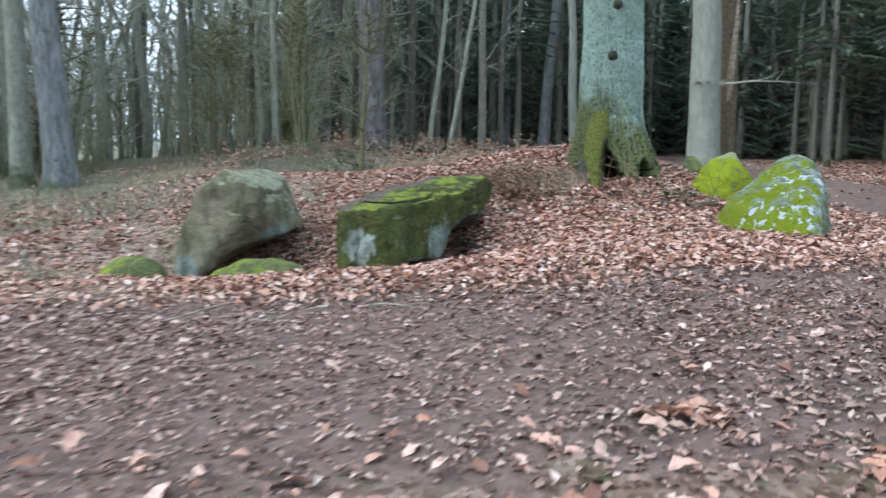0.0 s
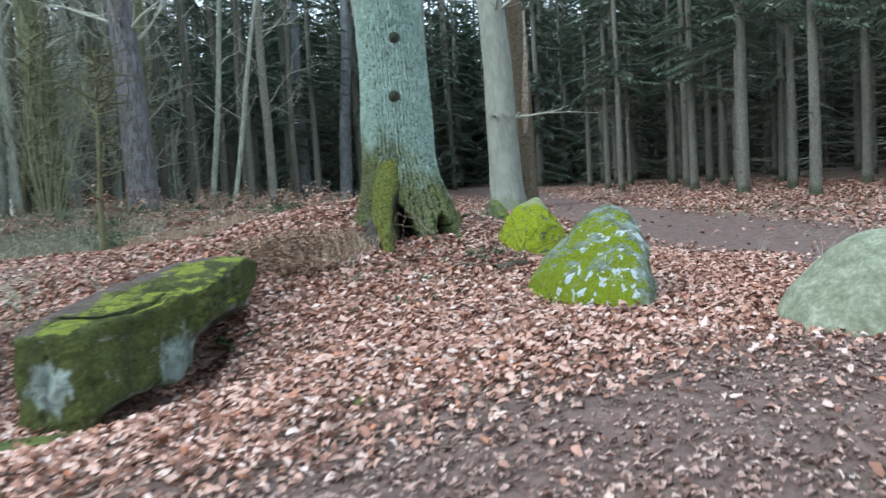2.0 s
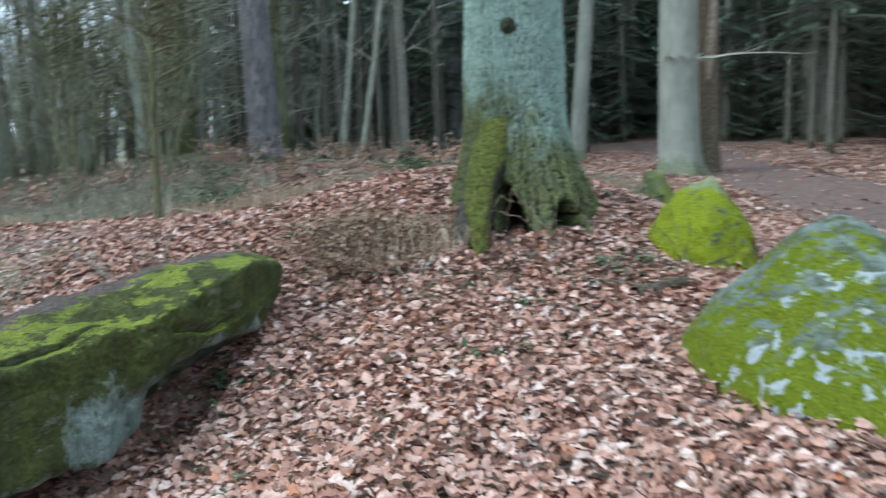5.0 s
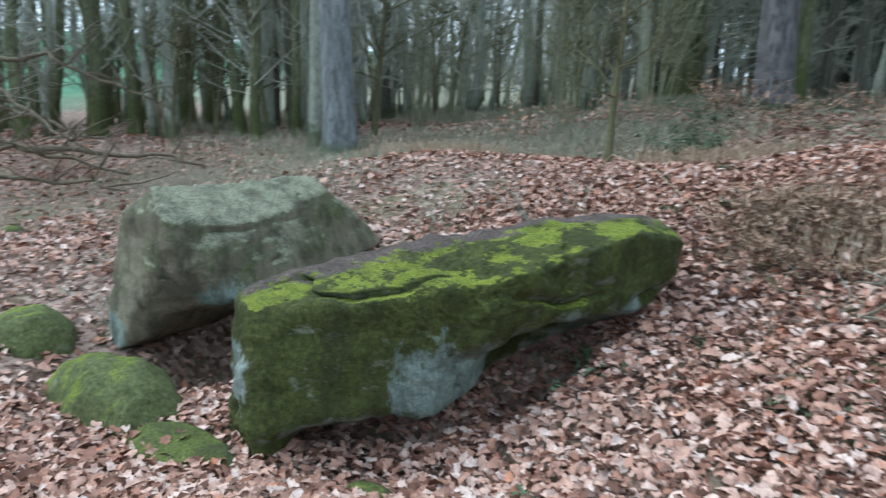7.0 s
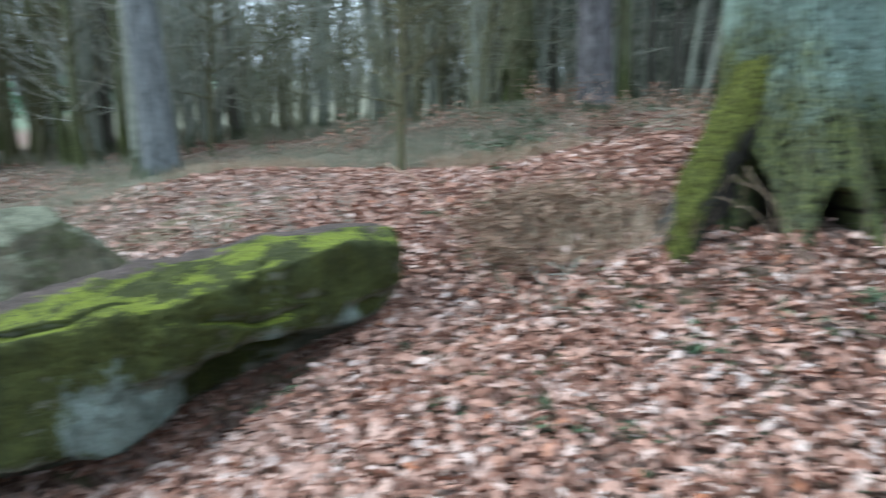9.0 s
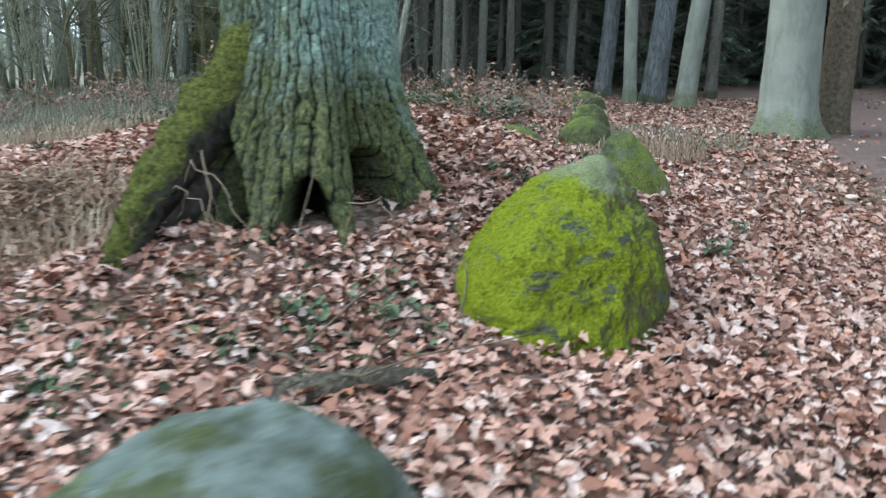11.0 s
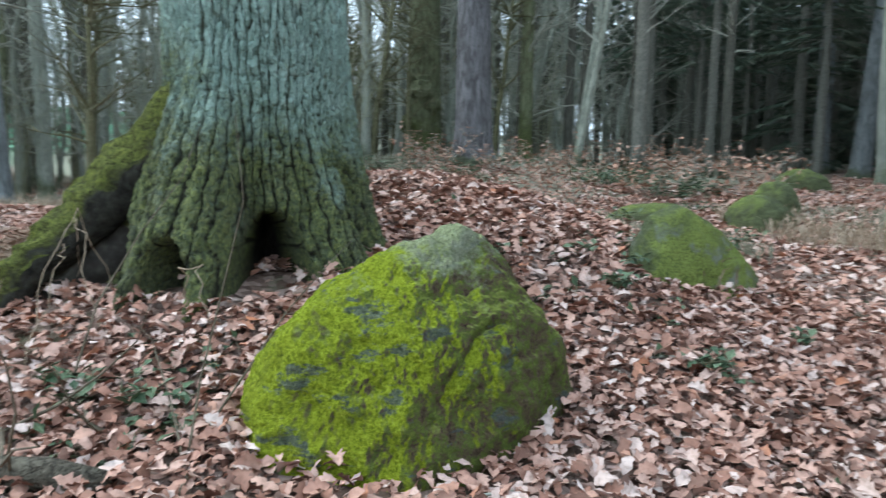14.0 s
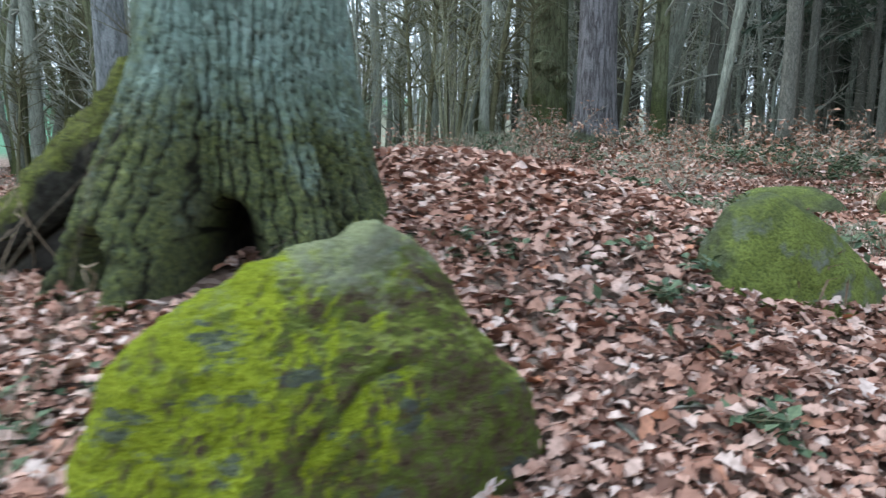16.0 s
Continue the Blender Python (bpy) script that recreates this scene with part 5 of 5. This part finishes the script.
scatter(brush("bramble_sprig", "low bramble sprig with a few green leaves among dead leaves", "bramble", GREENTWIG, 6, 0.2, 1.7, 2, GREENLEAF, 0.058),
        [(3.25, 11.6), (3.45, 11.0), (3.1, 12.0), (4.1, 11.85), (2.55, 12.4), (1.9, 11.2), (2.7, 10.7), (3.95, 12.75), (4.0, 12.4), (5.6, 15.0), (5.75, 15.35), (5.2, 15.4), (4.7, 15.1), (4.4, 15.6), (4.0, 15.9), (6.4, 14.1),
         (3.6, 16.4), (0.6, 10.9), (0.75, 11.2), (0.5, 11.4), (1.5, 12.6), (2.0, 12.9), (-0.3, 13.2), (3.1, 16.9), (4.9, 18.0), (3.2, 9.9), (6.9, 15.4), (2.9, 11.3), (1.2, 9.6), (0.4, 14.2), (0.7, 14.6), (-0.1, 14.0), (0.2, 15.2), (-0.8, 14.9), (1.0, 15.4), (2.2, 15.6), (2.6, 16.2), (3.9, 15.2), (4.3, 16.2), (3.4, 15.7), (4.6, 14.8), (4.0, 13.1), (3.8, 12.3), (5.7, 15.9), (1.6, 16.4), (3.65, 12.54), (3.34, 12.63), (3.63, 12.95), (3.8, 13.19), (5.45, 15.0), (4.79, 15.64), (4.06, 15.1), (5.45, 14.93), (4.28, 15.27), (3.74, 13.05), (2.62, 12.3), (3.0, 11.94), (3.27, 11.64), (3.24, 11.25), (2.32, 11.21), (3.09, 11.1), (2.95, 12.2), (3.34, 11.45), (1.31, 11.85), (2.25, 11.29), (3.93, 12.69), (3.12, 12.37)], 0.8, 1.4)
scatter(brush("dry_bush", "dry brown bracken and dead stalks beside the oak", "bush", DRYGRASS, 46, 0.42, 1.9, 3, BRACKEN, 0.055), [(1.12, 13.55), (1.38, 13.7), (0.98, 13.85), (0.72, 13.65), (1.65, 13.5), (1.5, 13.1), (1.2, 13.2), (1.85, 13.75), (0.8, 14.1), (1.3, 14.0)])
scatter(brush("bare_sprout", "thin dark leafless sprout", "sprout", TWIG, 4, 0.7, 0.9), [(-1.4, 13.3), (-1.0, 13.6), (-2.2, 12.8), (1.7, 12.3), (-3.6, 9.9), (8.7, 13.6), (9.3, 12.7), (-4.4, 8.4)])
scatter(brush("ivy", "dark ivy growing over the boulder", "ivy", GREENTWIG, 9, 0.35, 2.2, 3, GREENLEAF, 0.07), [(4.72, 16.15), (4.55, 16.5)])


def blades(name, spots, per, height, mat, label, seed):
    """Grass as one mass of thin bent blades."""
    g = Geo()
    r = random.Random(seed)
    for x, y, rad in spots:
        for _ in range(int(per * rad * rad)):
            a, q = r.uniform(0, 6.28), rad * math.sqrt(r.random())
            px, py = x + math.cos(a) * q, y + math.sin(a) * q
            z = ground(px, py)
            h = height * r.uniform(0.4, 1.2)
            b = r.uniform(0, 6.28)
            dx, dy = math.cos(b) * h * r.uniform(0.2, 0.9), math.sin(b) * h * r.uniform(0.2, 0.9)
            w = 0.006
            n = len(g.v)
            g.v += [(px - w, py, z - 0.02), (px + w, py, z - 0.02), (px + dx * 0.4 + w, py + dy * 0.4, z + h * 0.7), (px + dx * 0.4 - w, py + dy * 0.4, z + h * 0.7), (px + dx, py + dy, z + h * 0.85)]
            g.f += [(n, n + 1, n + 2, n + 3), (n + 3, n + 2, n + 4)]
    return tagged(new(name, g.mesh(name, mat, False)), label, "grass", kind="stuff")


blades("winter_grass", [(-6.9, 15.4, 1.6), (-8.4, 15.5, 2.0), (-6.2, 19.5, 2.2), (-8.5, 18.6, 2.4), (-11, 15.5, 2.4), (-5.4, 13.2, 1.2), (-7.4, 12.6, 1.6), (-10.5, 12.5, 2.0), (4.0, 19.3, 1.2), (5.7, 23.4, 1.4)], 300, 0.2, WINTERGRASS, "grey-green winter grass on the back of the mound", 2)
blades("dry_grass", [(1.15, 13.6, 0.6), (1.7, 13.3, 0.5), (1.9, 13.0, 0.35), (2.3, 13.0, 0.25), (-6.0, 16.8, 1.4), (4.9, 17.0, 0.35), (5.2, 16.6, 0.3), (4.3, 22.4, 0.6), (-0.6, 16.6, 1.2), (5.4, 21.4, 0.8)], 520, 0.32, DRYGRASS, "pale dry grass beside the oak and on the stones", 3)


edge_spots = [(rng.uniform(-24, -4), rng.uniform(18, 34), rng.uniform(1.2, 2.6)) for _ in range(46)]
blades("rough_grass", edge_spots, 150, 0.42, WINTERGRASS, "rough grey-green grass and dead stalks under the trees", 6)
for mx, my, mr in ((2.97, 8.39, 0.13), (1.58, 7.52, 0.12), (-8.4, 10.7, 0.3)):
    mossy_boulder("moss_patch", dome(mx, my, (mr, mr * 0.8), ground(mx, my) + 0.05 + mr * 0.25, seed=int(mx * 10) + 50, narrow=0.8), DARK_MOSS_STONE, "small cushion of green moss on the ground", "moss", sub=4, rough=0.02)


# fallen wood
def branch(name, pts, r0, r1, mat, label, side=0):
    g = Geo()
    n = len(pts)
    g.tube(pts, [r0 + (r1 - r0) * i / (n - 1) for i in range(n)], 9)
    ob = tagged(new(name, g.mesh(name, mat)), label, "branch")
    for _ in range(side):
        j = rng.randint(1, n - 2)
        g = Geo()
        g.tube(wander(pts[j], (rng.uniform(-1, 1), rng.uniform(-1, 1), rng.uniform(0, 0.9)), rng.uniform(0.4, 1.6), 4, 0.3), [r1 * 1.2, r1, r1 * 0.7, r1 * 0.5, r1 * 0.2], 4)
        part("side_branch", g.mesh("side_branch", mat), ob)
    return ob


def on_ground(path, up, jog=0.0):
    """Lays a path of x, y and lift on the ground; jog: how crooked it gets between its points."""
    if jog:
        fine = []
        for (x0, y0, h0), (x1, y1, h1) in zip(path, path[1:]):
            for q in (0, 0.25, 0.5, 0.75):
                fine.append((x0 + (x1 - x0) * q + rng.uniform(-jog, jog), y0 + (y1 - y0) * q + rng.uniform(-jog, jog), h0 + (h1 - h0) * q + rng.uniform(0, jog)))
        path = fine + [path[-1]]
    return [(x, y, ground(x, y) + up + h) for x, y, h in path]


LOGMOSS = bark_material("log_bark", (0.17, 0.15, 0.11), (0.05, 0.04, 0.03), (16, 16, 16), None, 1, 0.015)
branch("fallen_log", on_ground([(3.80, 12.10, 0), (4.0, 12.2, 0.01), (4.2, 12.32, 0.02), (4.42, 12.42, 0)], 0.04), 0.075, 0.055, LOGMOSS, "short rotten log lying in the leaves")
for path, r0, lab in (([(-17.0, 11.0, 0.2), (-15.0, 12.2, 0.7), (-13.2, 13.2, 0.5), (-11.8, 14.2, 0.3), (-10.6, 15.0, 0.1)], 0.10, 1), ([(-18.0, 12.5, 1.4), (-16.2, 13.0, 1.3), (-14.6, 13.8, 0.9), (-13.0, 14.4, 0.4)], 0.08, 2),
                      ([(-15.8, 10.4, 0.1), (-13.6, 11.6, 0.3), (-11.6, 12.5, 0.15), (-9.8, 13.0, 0.05)], 0.06, 3), ([(-14.5, 9.6, 0.1), (-12.8, 11.0, 0.8), (-11.4, 12.0, 0.9), (-10.0, 13.2, 0.3)], 0.07, 5), ([(-16.5, 11.8, 1.8), (-14.6, 12.4, 1.9), (-12.6, 12.8, 1.2), (-11.0, 13.0, 0.7)], 0.06, 6), ([(-19, 14.2, 2.2), (-17, 14.6, 2.3), (-15.4, 15.2, 1.7), (-14, 16.0, 1.2)], 0.07, 4)):
    branch("fallen_branch", on_ground(path, r0 * 0.6, 0.14), r0, 0.022, DEADWOOD, "fallen dead branch tangled before the meadow", 16)
for k in range(90):
    x, y = rng.uniform(-2.0, 8.0), rng.uniform(4.5, 17.5)
    if math.hypot(x + 0.3, y - 10.8) < 1.9 or math.hypot(x - OAK[0], y - OAK[1]) < 1.2:
        continue
    a = rng.uniform(0, 6.28)
    ln = rng.uniform(0.25, 0.9)
    path = [(x + math.cos(a) * ln * q, y + math.sin(a) * ln * q + 0.05 * math.sin(q * 5), 0.01) for q in (0, 0.3, 0.65, 1)]
    branch("twig", on_ground(path, 0.015), rng.uniform(0.004, 0.009), 0.002, (DEADWOOD, TWIG)[k % 2], "thin dead twig lying on the leaves")
branch("bent_stalk", [(-1.6, 14.6, ground(-1.6, 14.6)), (-1.1, 14.3, ground(-1.1, 14.3) + 0.42), (-0.3, 13.7, ground(-0.3, 13.7) + 0.45), (0.5, 13.1, ground(0.5, 13.1) + 0.28), (1.1, 12.6, ground(1.1, 12.6) + 0.03)], 0.007, 0.004, DRYGRASS, "long pale bramble stalk arching over the mound")
for path in ([(2.5, 13.3, 0.0), (2.7, 13.25, 0.42), (3.0, 13.1, 0.30), (3.35, 13.0, 0.02)], [(2.45, 13.1, 0.0), (2.62, 13.2, 0.30), (2.95, 13.0, 0.26), (3.2, 12.7, 0.02)], [(2.75, 13.4, 0.0), (2.8, 13.2, 0.5), (3.05, 12.9, 0.34), (3.4, 12.6, 0.05)], [(3.6, 13.3, 0.0), (3.7, 13.25, 0.3), (3.9, 13.2, 0.4), (4.1, 13.1, 0.25)]):
    branch("dry_stalk", on_ground(path, 0.0, 0.03), 0.0035, 0.0018, DRYGRASS, "pale dry stalk bent over at the oak's foot")
for path, r0 in (([(3.3, 12.5, 0), (3.75, 12.35, 0.03), (4.2, 12.2, 0.0)], 0.018), ([(3.5, 12.75, 0), (3.95, 12.6, 0.02), (4.4, 12.55, 0.0)], 0.013), ([(4.9, 12.4, 0), (4.6, 12.6, 0.02), (4.35, 12.9, 0.0)], 0.012)):
    branch("fallen_stick", on_ground(path, r0 * 0.7, 0.02), r0, r0 * 0.4, DEADWOOD, "dead stick lying in the leaves", 3)


# ---- fallen leaves ----
def leaf_forms(lobes, seed=11):
    """Six curled oak-leaf forms: a midrib and a lobed edge on each side, of the half widths given."""
    forms = []
    r = np.random.RandomState(seed)
    k = len(lobes)
    for _ in range(6):
        s = np.linspace(0, 1, k)
        half = 0.30 * np.sin(np.pi * np.clip(s * 0.92 + 0.05, 0, 1)) ** 0.7 * np.array(lobes)
        bend, cup, twist = r.uniform(-0.7, 0.9), r.uniform(-0.4, 0.9), r.uniform(-0.7, 0.7)
        mid = np.stack([s - 0.5, r.uniform(-0.04, 0.04) * np.sin(s * 6), bend * (s - 0.5) ** 2], -1)
        rows = []
        for sg in (-1, 1):
            e = mid.copy()
            e[:, 1] += sg * half
            e[:, 2] += cup * half + sg * twist * half * (s - 0.4) + r.uniform(-0.11, 0.11, k) * (5 / k)
            rows.append(e)
        forms.append(np.concatenate([rows[0], mid, rows[1]]))
    faces = [(a + i, a + i + 1, a + i + k + 1, a + i + k) for a in (0, k) for i in range(k - 1)]
    return np.array(forms), np.array(faces)


PLAIN_LEAVES = leaf_forms((0.35, 1.05, 0.66, 1.1, 0.3))
FINE_LEAVES = leaf_forms((0.12, 0.75, 0.5, 1.12, 0.62, 1.22, 0.7, 0.95, 0.25), 5)
COARSE_LEAVES = leaf_forms((0.3, 1.1, 0.3), 7)


def litter(name, count, region, keep, seed, small, large, lift, label, material=LEAVES, forms=PLAIN_LEAVES, flat=0.34):
    r = np.random.RandomState(seed)
    x0, x1, y0, y1 = region
    x, y = r.uniform(x0, x1, count), r.uniform(y0, y1, count)
    ok = r.uniform(0, 1, count) < keep(x, y)
    x, y = x[ok], y[ok]
    n = len(x)
    z = rise(x, y) + r.uniform(0.0, lift, n) + np.sin(x * 2.1 + 1.3 * np.sin(y * 1.7)) * np.sin(y * 2.4 + np.sin(x * 1.3)) * 0.022
    faces = forms[1]
    forms = forms[0][r.randint(0, 6, n)]
    size = r.uniform(small, large, n)
    yaw, tip, tilt = r.uniform(0, 6.283, n), r.normal(0, flat, n), r.normal(0, flat, n)
    p = forms * size[:, None, None]
    p[..., 1] *= r.choice([-1.0, 1.0], n)[:, None]
    ca, sa = np.cos(tip)[:, None], np.sin(tip)[:, None]
    px, pz = p[..., 0] * ca - p[..., 2] * sa, p[..., 0] * sa + p[..., 2] * ca
    cb, sb = np.cos(tilt)[:, None], np.sin(tilt)[:, None]
    py, pz = p[..., 1] * cb - pz * sb, p[..., 1] * sb + pz * cb
    cc, sc = np.cos(yaw)[:, None], np.sin(yaw)[:, None]
    v = np.stack([px * cc - py * sc + x[:, None], px * sc + py * cc + y[:, None], pz + z[:, None] + 0.012], -1).reshape(-1, 3)
    f = (faces[None] + (np.arange(n) * forms.shape[1])[:, None, None]).reshape(-1, 4)
    me = bpy.data.meshes.new(name)
    me.vertices.add(len(v))
    me.vertices.foreach_set("co", v.astype(np.float32).ravel())
    me.loops.add(f.size)
    me.loops.foreach_set("vertex_index", f.ravel().astype(np.int32))
    me.polygons.add(len(f))
    me.polygons.foreach_set("loop_start", np.arange(0, f.size, 4, dtype=np.int32))
    me.update(calc_edges=True)
    me.materials.append(material)
    return tagged(new(name, me), label, "leaf litter", kind="stuff")


def close_cover(x, y):
    patchy = 0.75 + 0.25 * np.sin(x * 3.1 + np.sin(y * 2.3) * 1.5) * np.sin(y * 2.7 + 1)
    k = patchy * (1 - 0.985 * bareness(x, y))
    rim = np.minimum(np.minimum(x + 2.9, 8.5 - x), np.minimum(y - 4.9, 18.3 - y)) + 0.35 * np.sin(x * 1.9 + y * 0.7) + 0.25 * np.sin(y * 2.3 - x * 1.1)
    k = k * np.clip(rim / 1.3, 0, 1)
    s = np.clip(((x + 0.6) * 1.2 + (y - 9.45) * 1.9) / (1.2 ** 2 + 1.9 ** 2), 0, 1)
    k = k * np.where(np.hypot(x + 0.82 - 1.2 * s, y - 9.58 - 1.9 * s) < 0.06, 0.05, 1)
    k = k * np.where(np.hypot(x + 2.6, y - 10.2) < 0.55, 0.1, 1)
    k = k * np.where((np.hypot(x - OAK[0], y - OAK[1]) < 1.12) & (y < OAK[1] - 0.25) & (x < 3.75), 0.04, 1)
    return k * np.where(np.hypot(x - 1.15, y - 13.6) < 0.5, 0.6, 1)


def wide_cover(x, y):
    inner = (x > -1.4) & (x < 7.0) & (y > 6.4) & (y < 16.8)
    k = np.where(inner, 0.0, 1.0) * (1 - 0.985 * bareness(x, y))
    grassy = np.clip((y - 15.5 + 0.25 * x) / 3, 0, 1) * (x < 3.5)
    return k * (1 - 0.3 * grassy) * (0.6 + 0.4 * np.sin(x * 1.3 + y) * np.sin(y * 1.1 - x * 0.4))


litter("leaf_litter", 134000, (-2.9, 8.5, 4.9, 18.3), close_cover, 1, 0.04, 0.105, 0.06, "thick layer of curled dead oak leaves on the mound")
litter("leaf_litter", 15000, (-1.5, 7.6, 8.0, 17.0), close_cover, 9, 0.075, 0.125, 0.08, "large curled dead oak leaves on top of the others", forms=FINE_LEAVES)
litter("leaf_litter", 52000, (-9, 12, 0.5, 26), wide_cover, 2, 0.06, 0.13, 0.04, "dead oak leaves strewn over the woodland floor", flat=0.24)
litter("leaf_litter", 26000, (-24, -4, 9, 30), lambda x, y: 0.35 + 0.4 * np.sin(x * 0.9 + y) * np.sin(y * 0.7 - x * 0.4), 12, 0.10, 0.17, 0.05, "dead leaves among the grass under the trees", forms=COARSE_LEAVES)
litter("trail_leaves", 60000, (-6, 9, 1.2, 10.0), lambda x, y: 0.1 + 0.85 * bareness(x, y), 3, 0.016, 0.05, 0.003, "small crumbled leaves trodden into the dirt trail", CRUMBS, COARSE_LEAVES, 0.12)
litter("trail_leaves", 32000, (-5.5, 7.5, 1.8, 8.8), lambda x, y: (0.25 + 0.45 * (np.sin(x * 1.1 + 2 * np.sin(y)) > -0.2)) * (0.2 + 0.8 * bareness(x, y)), 14, 0.03, 0.075, 0.008, "flat dead leaves strewn over the dirt trail", CRUMBS, COARSE_LEAVES, 0.2)
litter("leaf_litter", 15000, (-7, 4, 15.5, 26), lambda x, y: 0.75 + 0.25 * np.sin(x * 1.7 + y), 21, 0.07, 0.135, 0.06, "dead leaves over the crest of the mound", forms=COARSE_LEAVES, flat=0.2)
litter("leaf_litter", 34000, (3, 22, 12, 38), lambda x, y: (0.5 + 0.5 * (y < 28)) * (1 - 0.97 * bareness(x, y)) * ((x > 8) | (y > 17.5)), 6, 0.08, 0.15, 0.05, "dead leaves along the trail beyond the mound", forms=COARSE_LEAVES)
litter("leaf_pile", 34, (1.25, 1.62, 3.58, 3.82), lambda x, y: x * 0 + 1.0, 4, 0.08, 0.13, 0.04, "small heap of dead leaves on the trail")
